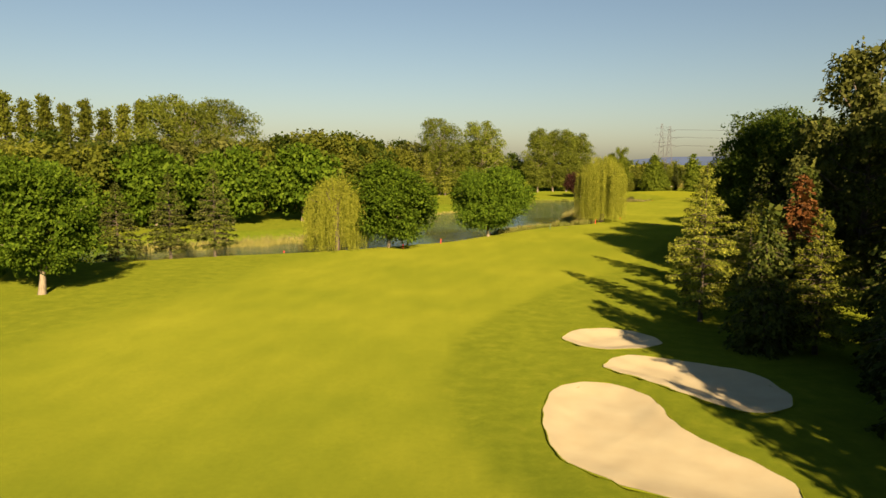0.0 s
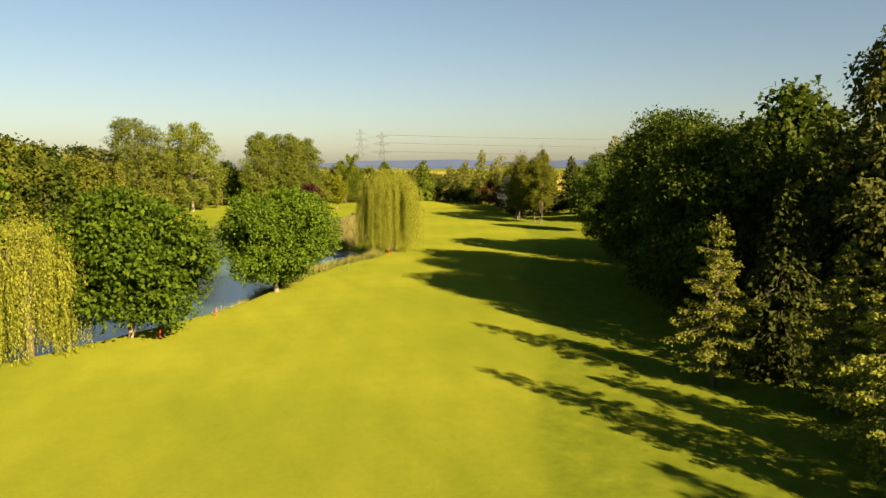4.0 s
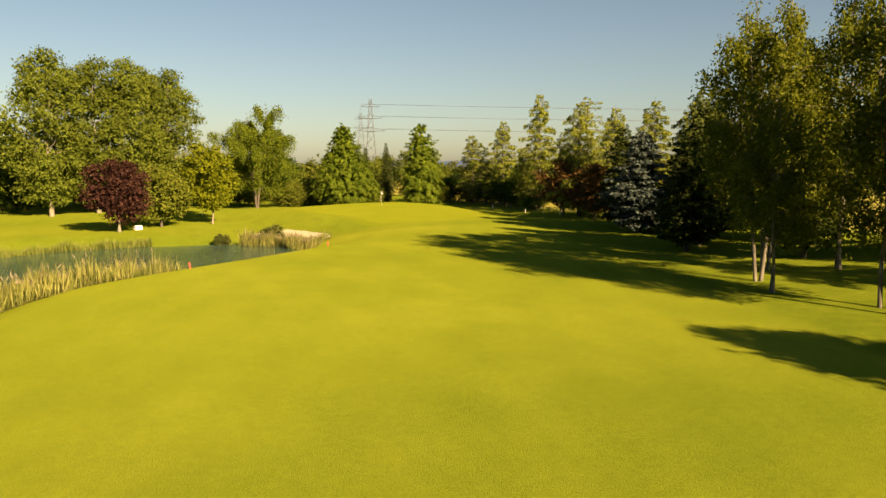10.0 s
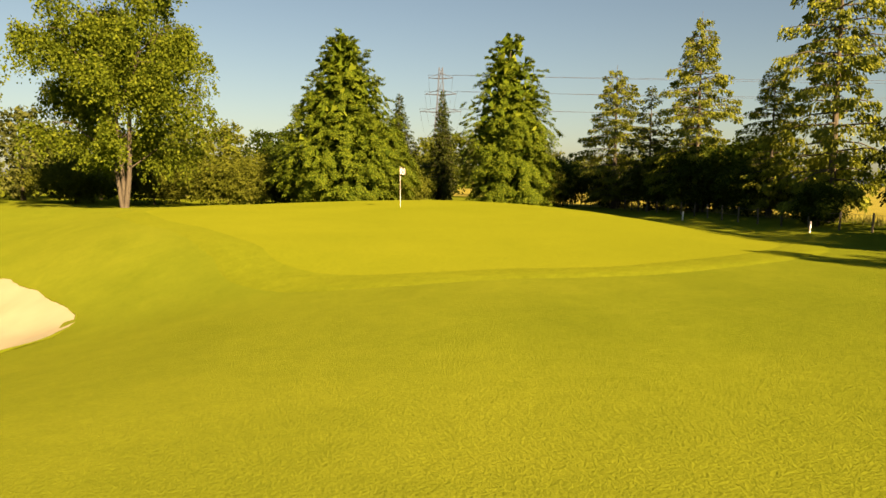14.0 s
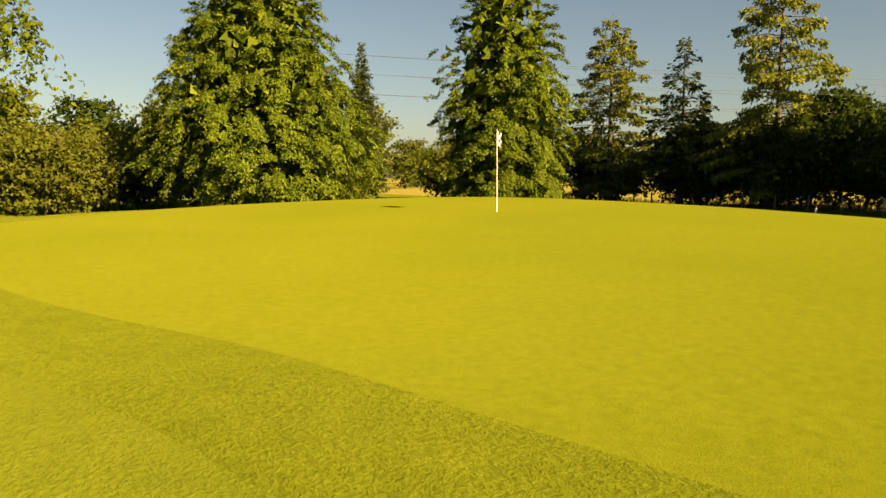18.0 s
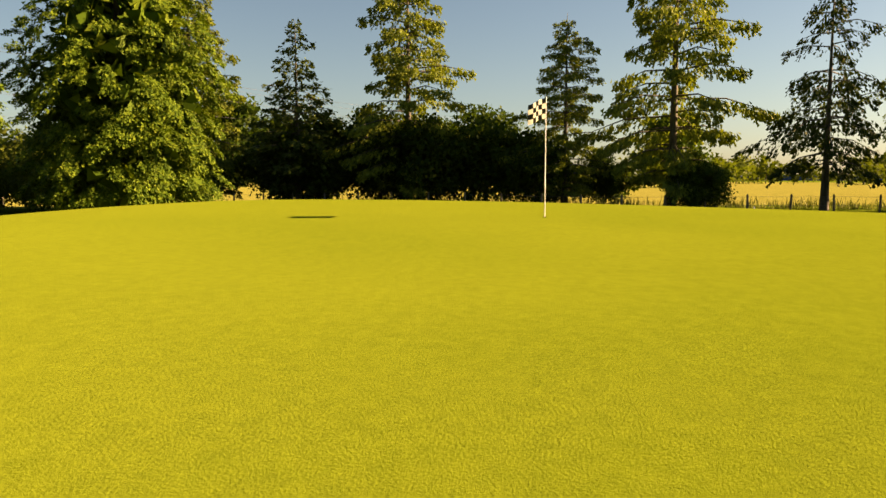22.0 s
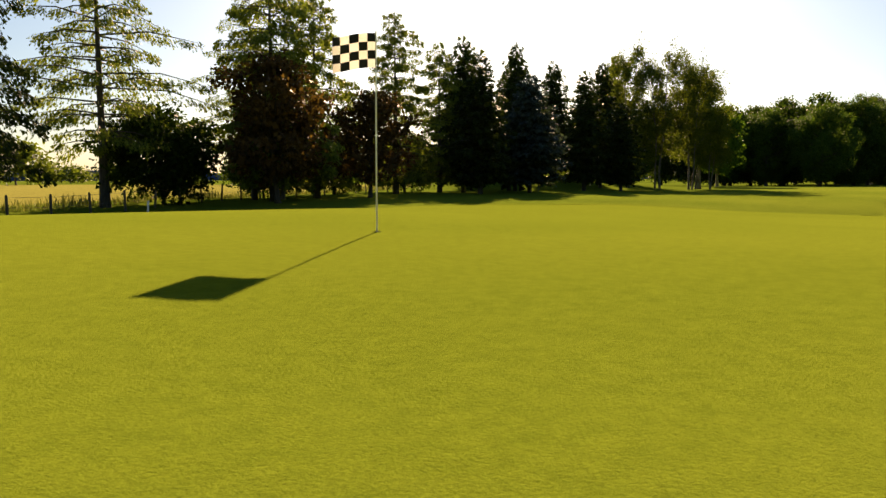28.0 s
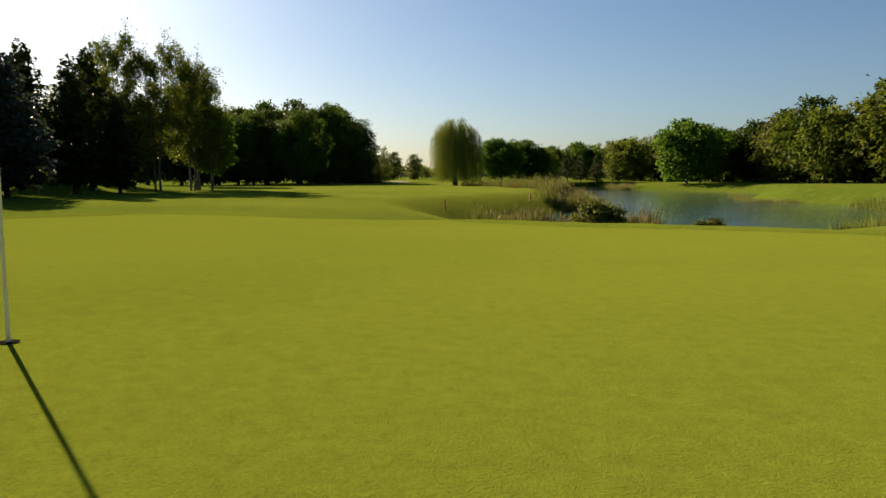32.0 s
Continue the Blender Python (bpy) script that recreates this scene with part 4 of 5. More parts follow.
again(maple_c, -51.7, 86.1, 10, 1.28, 1.45)
again(maple_c, -39.8, 54.7, 300, 1.23, 1.39)
fir_l = "small grey-green fir with a bare foot beside the rough"
fir = put(conifer("fir_tree", fir_l, FIRNEEDLE, 6.8, 4.2, 21, 0.34, 8, 0.14, 0.15, 0.95, 0.24, 1.2, dense=4, gaps=0.12, narrow=0.7), -24.6, 72.2, 0, 1.42)
again(fir, -29.2, 71.6, 100, 1.45, 1.4)
again(fir, -34.6, 71.0, 200, 1.4, 1.42)
willow_a = put(willow("willow_tree", "pale weeping willow with strands down to the pond bank", 7.4, 5.6, 31, 1000, 0.17, 0.085), -12.7, 80.8, 0, 1.27)
willow_b = put(willow("willow_tree", "large yellow-green weeping willow hanging almost to the ground", 9.6, 7.3, 32, 2100, 0.125, 0.068), 28.6, 122.6, 0, 1.24, 1.23)

# --- wood beside the fairway
oak_l = "dense dark green broadleaf tree at the edge of the wood"
oak = put(broadleaf("oak_tree", oak_l, DARKLEAF, BARK, 12.0, 9.5, 0.5, 32000, 0.22, 41, 34, 0.3, 1.0, 0.38, far=True), 32.9, 67.1, 0, 1.28)
oak2 = put(broadleaf("oak_tree", oak_l, HORNLEAF, BARK, 14.0, 10, 0.5, 24000, 0.26, 42, 36, 0.3, 1.0, 0.36, far=True), 43.6, 84.1, 0, 1.23)
hornbeam = put(broadleaf("hornbeam_tree", "tall dark hornbeam with layered drooping leaves by the fairway", HORNLEAF, BARK, 13.0, 9.5, 0.4, 32000, 0.22, 43, 46, 0.6, 1.0, 0.3, jit=(0.4, 1.0), far=True), 52.2, 102, 0, 1.06, 1.12)
oak_far = put(broadleaf("oak_tree", "dark green broadleaf tree deep in the wood", DARKLEAF, BARK, 12.8, 9.8, 0.5, 7000, 0.46, 45, 34, 0.3, 1.0, 0.34, far=True), 66, 84.5, 15, 1.15)
for x, y, a, s, o in ((39.6, 76.7, 50, 1.36, oak), (57.5, 92, 120, 1.12, oak_far), (60.5, 97.5, 200, 1.12, hornbeam), (67.5, 93.5, 20, 1.15, oak_far), (47.6, 72.4, 60, 1.41, oak_far),
                      (56, 84.4, 270, 1.29, oak_far), (62.5, 88.5, 100, 1.15, oak_far), (73.5, 92.5, 330, 1.17, oak_far), (79.5, 90.5, 10, 1.15, oak_far), (42, 57.4, 80, 1.27, oak_far), (51, 61.5, 170, 1.32, oak_far), (59.3, 72.3, 220, 1.25, oak_far), (69.6, 84.9, 33, 1.15, oak_far), (85.5, 93.4, 75, 1.08, hornbeam)):
    again(o, x, y, a, s)
# oaks outside the opening view, added for the shade they cast by the bunkers
for x, y, a, s in ((24, 10, 0, 1.2), (31, 4, 180, 1.3), (28, -3, 270, 1.3)):
    again(oak_far, x, y, a, s)
silver = put(broadleaf("grey_willow_tree", "tall grey-green willow with loose feathery foliage", SILVERLEAF, BARK, 15.9, 9.5, 1.5, 15000, 0.26, 44, 44, 0.8, 1.0, 0.28, 0.16, 0.1, jit=(0.35, 1.02)), 34.7, 53.8, 0, 1.25, 1.3)
again(silver, 37, 42.2, 120, 1.15, 1.22)
again(silver, 42.2, 33.1, 220, 1)
larch_l = "slender young larch with soft yellow-green needles"
larch = put(conifer("larch_tree", larch_l, LARCH, 7.8, 4.4, 51, 0.42, 8, 0.12, 0.12, 0.75, 0.16, 1.3, ragged=0.45, hang=0.4, dense=5, broad=0.5, gaps=0.15, narrow=0.8), 17.8, 43.5, 0, 1.28, 1.4)
again(larch, 21.4, 35.2, 30, 1.15, 1.1)
again(larch, 22.5, 57, 70, 1.12, 1.27)
again(larch, 22.1, 46.1, 160, 1.01, 0.98)
again(larch, 25.1, 51.3, 210, 1.14, 1.14)
redtop = put(conifer("spruce_tree", "dark spruce with a dead rust brown top", SPRUCE, 8.1, 4.2, 52, 0.3, 8, 0.2, 0.06, 0.8, 0.32, 1.1, tipmat=RUSTNEEDLE), 22.6, 40.1, 0, 1.28)
dark_spruce = put(conifer("spruce_tree", "dark drooping spruce in the shade of the wood", SPRUCE, 9.5, 5.6, 53, 0.34, 8, 0.3, 0.04, 0.75, 0.42, 1.0, hang=0.6, dense=2, broad=0.5), 24.4, 30.8, 0, 1.21)
# those with y under 20 stand outside the opening view, added to cast shade
for x, y, a, s, *tall in ((18.5, 35.6, 40, 0.9), (19.2, 15.7, 70, 1.24, 1.6), (19.7, 8.9, 10, 1.29, 1.6), (22.5, 4.4, 170, 1.33, 1.7), (19.1, 21.3, 99, 1.12, 1.45), (25.5, -5.3, 20, 1.29), (26.1, 46.8, 90, 1.17), (28.8, 37.5, 130, 1.36), (27.8, 57.2, 20, 1.21), (26.5, 23.7, 250, 1.2), (23.4, 16.8, 60, 1.22), (21.6, 28, 320, 0.74), (18.5, 1.5, 140, 1.3, 1.4), (20.5, -5.2, 200, 1.3, 1.4)):
    again(dark_spruce, x, y, a, s, *tall)

# --- bank behind the lone tree
lone = put(broadleaf("linden_tree", "round dark green linden standing alone on the bank", MAPLE, PALEBARK, 9.3, 6.2, 1.4, 12000, 0.27, 61, 30, 0.3, 1.0, 0.34), 70.2, 131.6, 0, 1.1, 1.2)
pine_l = "tall open larch with layered level boughs"
tall_larch = put(conifer("larch_tree", pine_l, LARCH, 13.8, 8.0, 62, 0.55, 6, 0.26, 0.1, 0.7, 0.24, 1.6, ragged=0.45, hang=0.9, dense=6, broad=0.5, gaps=0.22, narrow=0.75), 100.7, 229.7, 0, 1.05, 1.3)
again(tall_larch, 84, 143.1, 30, 1.11, 1.28)
again(tall_larch, 84.9, 138, 100, 0.99, 1.15)
again(tall_larch, 89.4, 134.6, 190, 0.89)
apple = put(broadleaf("small_tree", "small olive green tree on the grass bank", OLIVELEAF, BARK, 6.0, 4.4, 1.4, 5500, 0.22, 63, 18), 88, 154.3, 0, 1.1)
again(apple, 84.4, 148.6, 90, 0.98)
again(apple, 96.8, 160.8, 200, 1.2, 1.3)
again(apple, 100.2, 154.2, 20, 1.1, 1.2)
again(apple, 93.6, 165.1, 130, 0.85)

# --- birches
birch_l = "tall birch with drooping olive leaves and whitish stems"
birch = put(weeper("birch_tree", birch_l, BIRCHLEAF, BIRCHBARK, 14.2, 8.6, 2.0, 71, 2, 1500, 1.6, 0.17, 0.055, 0.5, 0.06, 14), 72.9, 152.4, 0, 1.02)
birch2 = put(weeper("birch_tree", birch_l, BIRCHLEAF, BIRCHBARK, 15.0, 8.8, 2.2, 72, 2, 1600, 1.8, 0.17, 0.055, 0.5, 0.06, 14), 77.2, 165.6, 0, 1.0)
again(birch2, 73.4, 155.7, 120, 0.97)
again(birch, 74.0, 163.2, 220, 1.05)
again(birch2, 80.4, 163.4, 60, 1.0, 1.08)
again(birch, 71.9, 160.4, 300, 0.72, 0.68, "young birch with a thin stem beside taller birches")

# --- trees on the near side of the field
blue = put(conifer("blue_spruce_tree", "blue-grey spruce with stiff dense boughs to the ground", BLUESPRUCE, 8.4, 6.4, 81, 0.36, 9, 0.12, 0.12, 0.7, 0.36, 1.1, dense=4, broad=0.5), 86, 187.7, 0, 1.12)
spruce = put(conifer("spruce_tree", "dark green spruce with a bare foot on the grass", SPRUCE, 9.6, 5.2, 82, 0.36, 8, 0.15, 0.12, 0.7, 0.36, 1.05, dense=4, broad=0.5), 83.2, 177.2, 0, 1.13)
again(spruce, 80.1, 175.2, 20, 0.95, 0.88)
again(spruce, 82.8, 167.8, 70, 1.15, 1.35)
again(spruce, 90.5, 176, 170, 1.2, 1.25)
again(spruce, 88.5, 164, 230, 1.3, 1.35)
again(spruce, 88.6, 181.5, 80, 1.13, 1.35)
again(spruce, 88.4, 193.4, 150, 1.07, 1.07)
again(spruce, 91.7, 186.9, 210, 1.27, 1.32)
again(tall_larch, 93, 189.1, 60, 0.87, 0.89)
again(tall_larch, 94, 195.7, 140, 0.94, 0.96)
again(tall_larch, 95.6, 204.4, 10, 0.92, 0.97)
copper = put(broadleaf("copper_beech_tree", "copper brown beech with a low spreading crown", COPPERLEAF, BARK, 7.4, 6.6, 0.8, 5600, 0.24, 83, 30, 0.3, 1.0, 0.32, jit=(0.3, 1.05)), 93.6, 212, 0, 0.95)
again(copper, 92.4, 203.6, 100, 0.84)
bare = put(conifer("larch_tree", "thin open larch with sparse ragged boughs", LARCH, 14.5, 10.0, 84, 0.6, 7, 0.24, 0.2, 0.5, 0.2, 1.3, ragged=0.45, hang=0.9, dense=4, gaps=0.2, narrow=0.5), 100.1, 216.5, 0, 0.92, 1.07)
again(tall_larch, 94.8, 210.4, 80, 0.95, 1.05)
again(bare, 97.6, 208, 130, 0.71, 0.81)
weeping = put(conifer("larch_tree", "grey-green larch with weeping branches beside the fence", SPRUCE, 10.2, 6.4, 85, 0.55, 6, 0.4, 0.2, 0.75, 0.24, 1.4, ragged=0.4, hang=1.0, dense=4, gaps=0.22, narrow=0.6), 100.2, 222.8, 0, 1.12)
again(tall_larch, 101.1, 234.9, 200, 0.75, 0.71)
again(tall_larch, 101.6, 243.1, 20, 1.0, 1.06)
again(fir, 101.5, 249.2, 40, 1.55, 1.5, "dark green fir among the shrubs along the fence")
again(tall_larch, 101.9, 255.5, 300, 1.1, 0.94)
bush = put(broadleaf("shrub", "dense dark green shrub under the larches", DARKLEAF, BARK, 5.2, 6.4, 0.1, 6500, 0.28, 86, 24, 0.2, 1.0, 0.36, far=True), 103.1, 239.1, 0, 0.95)
for x, y, a, s in ((103.7, 245.1, 60, 0.95), (105.4, 251, 130, 0.95), (102.8, 232.8, 60, 0.47), (103.7, 257.7, 20, 0.89), (100, 262, 70, 0.86), (101.6, 242.2, 200, 0.85), (102.5, 248.5, 310, 0.9), (101.5, 236.4, 15, 0.7), (99, 228.8, 250, 0.43), (99.1, 213.7, 10, 0.9), (99.2, 204.6, 100, 0.79), (98.6, 196.5, 0, 0.79), (97.3, 186, 40, 0.89), (94, 176.8, 300, 0.8)):
    again(bush, x, y, a, s)

# --- behind the green
con_a = put(thuja("thuja_tree", "broad yellow-green cone of a thuja behind the green", THUJA, 13.2, 8.4, 91, 1050, 0.13, 0.85, 0.2, 105, ((2.9, 2.2, 8.6), (-0.3, 2.9, 6.4))), 77.2, 254.4, 0, 1.1)
con_b = put(thuja("thuja_tree", "slim yellow-green thuja with a ragged outline behind the green", THUJA, 13.2, 5.6, 92, 800, 0.13, 0.6, 0.4, 105, ((-0.2, 1.6, 7.0),)), 90.4, 252.4, 0, 1.1)
slim_spruce = put(conifer("spruce_tree", "narrow dark spruce behind the green", SPRUCE, 11.2, 3.9, 93, 0.32, 8, 0.2, 0.04, 0.85, 0.22, 1.3, dense=4), 89.2, 267.6, 0, 1.05)
again(slim_spruce, 83.7, 263.2, 90, 1.25, 0.95)
ash = put(weeper("ash_tree", "tall green tree with drooping leaf clusters and a grey trunk", ASHLEAF, BARK, 14.6, 14.6, 1.2, 94, 3, 3300, 2.6, 0.19, 0.085, 0.42, 0.12, 24), 61.6, 249.6, 0, 1.06)
yellow = put(broadleaf("young_tree", "young yellow-leaved tree on a thin trunk", YELLOWLEAF, PALEBARK, 8.8, 5.8, 1.5, 6500, 0.25, 95, 26, 0.4, 1.0, 0.34, 0.09), 53.2, 231, 0, 1.15)
purple = put(broadleaf("plum_tree", "small purple-leaved plum with an upright crown", PURPLELEAF, PALEBARK, 7.0, 5.4, 1.0, 6000, 0.25, 96, 22), 42.5, 221.9, 0, 1.16)
again(purple, 96.3, 207.1, 100, 0.85, 0.85)
round_t = put(broadleaf("small_tree", "small rounded olive green tree beside the pond", OLIVELEAF, BARK, 6.2, 5.2, 0.5, 6000, 0.25, 97, 22), 47, 227.1, 0, 1.15)
hedge = put(broadleaf("shrub", "loose green and brown hedge shrub", OLIVELEAF, BARK, 3.6, 6.0, 0.05, 9500, 0.18, 98, 24, jit=(0.4, 0.98), far=True), 68.3, 258.9, 0, 1.11)
for x, y, a, s in ((62.3, 262.8, 80, 1.21), (72.3, 263.8, 10, 1.28), (82.7, 258.3, 200, 0.97), (95.2, 258.5, 50, 1), (86.3, 272.4, 90, 1.28), (55.7, 265.4, 140, 1.11), (48.6, 257.6, 30, 1.03), (77.7, 269.9, 30, 1.35), (96.2, 265.2, 30, 1.23)):
    again(hedge, x, y, a, s)

# --- beyond the pond
poplar_l = "tall poplar with an airy rounded crown"
poplar = put(broadleaf("poplar_tree", poplar_l, POPLARLEAF, PALEBARK, 18.5, 9.0, 1.2, 17000, 0.29, 101, 56, 0.3, 1.0, 0.36, 0.10, jit=(0.5, 0.9), far=True), 33.8, 245.4, 0, 1.18)
again(poplar, 39.5, 247.8, 100, 1.15)
again(poplar, 44.3, 248.2, 200, 1.16)
again(poplar, 49, 248.9, 20, 1.09)
poplar2 = put(broadleaf("poplar_tree", "tall light green poplar with a wide airy crown", POPLARLEAF, PALEBARK, 20.5, 14.0, 1.2, 17000, 0.31, 102, 60, 0.2, 1.0, 0.28, 0.12, jit=(0.4, 1.0), far=True), 13.8, 237.6, 0, 1.22)
again(poplar2, -0.4, 228.7, 80, 1.2, 1.23)
clump = put(broadleaf("field_tree", "round dark tree standing in the far fields", DARKLEAF, BARK, 15, 15, 0.5, 3000, 0.9, 104, 26, 0.3, 1.0, 0.36), 207.3, 262.3, 0, 0.9)
again(clump, 247.2, 321.2, 50, 1.57)
again(clump, 191.6, 215.2, 120, 0.81)
meta = put(conifer("dawn_redwood_tree", "slim soft-needled conifer on the far lawn", LARCH, 11.5, 4.4, 103, 0.45, 8, 0.1, 0.1, 0.75, 0.42, 1.0), 1.3, 225.4, 0, 1.17)
for x, y, a, s in ((6.9, 231.3, 50, 1.06), (11.3, 236.1, 110, 1), (-4.6, 220.7, 10, 1.23), (16.6, 241, 190, 0.95), (21.3, 244.7, 240, 0.95), (-10.4, 217.2, 90, 1.05)):
    again(meta, x, y, a, s)

# --- belts of woodland
belt_l = "mixed green woodland tree in a distant belt"
kinds = [
    broadleaf("woodland_tree", belt_l, BELTLEAF, BARK, 12, 9, 0.5, 2300, 0.62, 111, 34, 0.3, 1.0, 0.28, limbs=False, core=0.12, far=True),
    broadleaf("woodland_tree", belt_l, OLIVELEAF, BARK, 12, 8, 0.5, 2300, 0.61, 112, 34, 0.3, 1.0, 0.28, limbs=False, core=0.12, far=True),
    broadleaf("woodland_tree", belt_l, DARKLEAF, BARK, 12, 9.5, 0.5, 2300, 0.64, 113, 34, 0.3, 1.0, 0.28, limbs=False, core=0.12, far=True),
    broadleaf("woodland_tree", belt_l, SILVERLEAF, BARK, 13, 7.5, 0.5, 2300, 0.61, 114, 34, 0.3, 1.0, 0.28, limbs=False, core=0.12, far=True),
]
lombardy = broadleaf("lombardy_poplar_tree", "narrow upright poplar in a far row", BELTLEAF, BARK, 25, 3.6, 1.0, 3400, 0.6, 115, 90, -0.6, 1.0, 0.75)
first_used = set()


def belt(line, gap, rows, lo, hi, depth=8.2):
    """Trees in rows along a line of the plan."""
    line = np.array(line, float)
    seg = np.hypot(*np.diff(line, axis=0).T)
    total = seg.sum()
    cum = np.r_[0, np.cumsum(seg)]
    for r in range(rows):
        s = rng.uniform(0, gap)
        while s < total:
            x, y = (np.interp(s, cum, line[:, j]) for j in (0, 1))
            k = min(np.searchsorted(cum, s), len(seg)) - 1
            d = (line[k + 1] - line[k]) / seg[k]
            x, y = x - d[1] * depth * r + rng.normal(0, 1.4), y + d[0] * depth * r + rng.normal(0, 1.4)
            i = int(rng.integers(len(kinds)))
            sc = rng.uniform(lo, hi) / 12
            turn = rng.uniform(0, 360)
            if i in first_used:
                again(kinds[i], x, y, turn, sc * 1.05, sc)
            else:
                first_used.add(i)
                put(kinds[i], x, y, turn, sc * 1.05, sc)
            s += gap * rng.uniform(0.75, 1.3)


belt([(-59.5, 38.9), (-59.4, 76.7), (-53.8, 107.5), (-39.5, 131.2), (-28.8, 150.1)], 7.5, 3, 10.6, 15.3)
belt([(-28.7, 154.7), (-27.1, 180.6), (-17.4, 206.6), (-5.5, 234.9), (13.1, 249.2), (25, 259)], 7.5, 2, 12.5, 17.5)
belt([(20.4, 265.8), (44.1, 271), (64.6, 280.7), (84.3, 289.3), (106.9, 294.9)], 8, 2, 7.1, 10.6)
belt([(109.8, 310.9), (165.5, 356.4), (234.7, 392.1)], 10.3, 1, 5.9, 9.4)
for x, y, a, s in ((-70, 180, 0, 1.33), (-57, 186, 90, 1.3), (-63, 176, 180, 1.22)):
    again(poplar2, x, y, a, s)
put(lombardy, -126, 204, 0, 1.15)
for i in range(1, 8):
    again(lombardy, -126 + 4.9 * i, 204 + 1.8 * i, 50 * i, 1.1, 1.02 + 0.03 * (i * 7 % 5))

far_kind = broadleaf("far_wood_tree", "far dark green wood along the fields", BELTLEAF, BARK, 12, 16, 0.3, 520, 1.7, 116, 18, 0.2, 1.0, 0.36, limbs=False, core=0.1, far=True)
put(far_kind, 275, 73, 0, 1.2)
for k in range(150):
    a = radians(-28 + 240 * (k + rng.uniform(-0.4, 0.4)) / 150 - 90)
    r = rng.uniform(225, 390) if k % 3 else rng.uniform(390, 700)
    x, y = 72 + r * math.cos(a), 147 + r * math.sin(a)
    if -82 < x < 72 and -65 < y < 275:
        continue
    again(far_kind, x, y, rng.uniform(0, 360), rng.uniform(0.7, 1.25), rng.uniform(0.6, 1.1))
belt([(78.4, -55.9), (32.3, -79.4), (-13.5, -85.1), (-58.8, -67.2), (-86.5, -19.9), (-89.3, 15.6)], 10.3, 1, 10.6, 15.3)

# ---------------------------------------------------------------- the flag
hole = (77.49, 235.79)
hz = height(*hole) + 0.03
flag = root_of("golf_flag", "white flagstick with a black and white chequered flag", "golf flag")
flag.location = (*hole, hz)
child("flagstick", Tubes().add([(0, 0, -0.1), (0, 0, 0.4), (-0.005, 0, 1.2), (-0.015, 0.0, 2.2)], [0.012, 0.010, 0.009, 0.008], 10).mesh("flagstick", WHITEPAINT), flag)
child("cup", Tubes().add([(0, 0, -0.12), (0, 0, -0.03)], [0.054, 0.056], 20).mesh("cup", WHITEPAINT), flag, "white rim of the hole")
# a black disc lies over the cup in place of its shaded inside
me = bpy.data.meshes.new("hole")
me.from_pydata([(0.052 * math.cos(a), 0.052 * math.sin(a), 0.006) for a in np.linspace(0, 6.283, 20, endpoint=False)], [], [list(range(20))])
me.materials.append(HOLE_SHADE)
child("hole", me, flag, "black disc painted as the shade in the hole")
# the cloth streams out level, in five by four squares that wave a little
fl, fh, fw_ay = 0.49, 0.37, radians(42)
cols, rws = 5, 4
for i in range(cols):
    for j in range(rws):
        dark = (i + j) % 2 == 0
        v, f = [], []
        for side in (0.0012, -0.0012):
            k0 = len(v)
            for a in range(4):
                for bq in range(2):
                    s, zz = (i + a / 3) / cols, 2.18 - fh * (j + bq) / rws - 0.09 * ((i + a / 3) / cols) ** 1.5
                    wob = 0.05 * math.sin(s * 6.5) * s
                    v.append((s * fl * math.cos(fw_ay) - (wob + side) * math.sin(fw_ay) - 0.012, s * fl * math.sin(fw_ay) + (wob + side) * math.cos(fw_ay), zz))
            f += [(k0 + 2 * a, k0 + 2 * a + 1, k0 + 2 * a + 3, k0 + 2 * a + 2) for a in range(3)]
        child("cloth_square", mesh_of("cloth_square", v, f, BLACKCLOTH if dark else WHITECLOTH), flag, "black cloth square" if dark else "white cloth square")

# ---------------------------------------------------------------- reeds
def reeds(name, label, line, width, n, lo, hi, seed, mat, plumes=0):
    """A bed of reeds along a line of the plan."""
    g = np.random.default_rng(seed)
    line = np.array(line, float)
    seg = np.hypot(*np.diff(line, axis=0).T)
    cum = np.r_[0, np.cumsum(seg)]
    s = g.uniform(0, cum[-1], n)
    k = np.clip(np.searchsorted(cum, s) - 1, 0, len(seg) - 1)
    d = (line[1:] - line[:-1]) / seg[:, None]
    across = np.clip(g.normal(0, 0.45, n), -1, 1) * width / 2 * (0.75 + 0.25 * np.sin(s * 0.9))
    x = np.interp(s, cum, line[:, 0]) - d[k, 1] * across
    y = np.interp(s, cum, line[:, 1]) + d[k, 0] * across
    z = np.maximum(land(x, y), WATER_Z - 0.15) - 0.03
    clump = 0.7 + 0.3 * np.sin(x * 1.7) * np.sin(y * 1.3 + 1)
    ln = g.uniform(lo, hi, n) * clump
    way = np.stack([g.normal(0, 0.24, n), g.normal(0, 0.24, n), np.ones(n)], -1)
    p = np.stack([x, y, z], -1)
    side = np.stack([g.normal(size=n), g.normal(size=n), 0 * x], -1)
    root = tagged(new(name), label, "reeds", kind="stuff")
    root.location = (float(x.mean()), float(y.mean()), float(z.mean()))
    inv = Matrix.Translation(-Vector(root.location))
    o = child("blades", leaf_mesh("blades", kites(p, way, side, ln, 0.04, 0.3), mat), root)
    o.matrix_parent_inverse = inv
    if plumes:
        q = g.choice(n, plumes, replace=False)
        tip = p[q] + unit(way[q]) * ln[q][:, None] * 0.92
        o = child("plumes", leaf_mesh("plumes", kites(tip, way[q] + g.normal(0, 0.35, (plumes, 3)), side[q], 0.38, 0.075, 0.3), PLUME), root, "pale brown feathery plumes")
        o.matrix_parent_inverse = inv
    return root


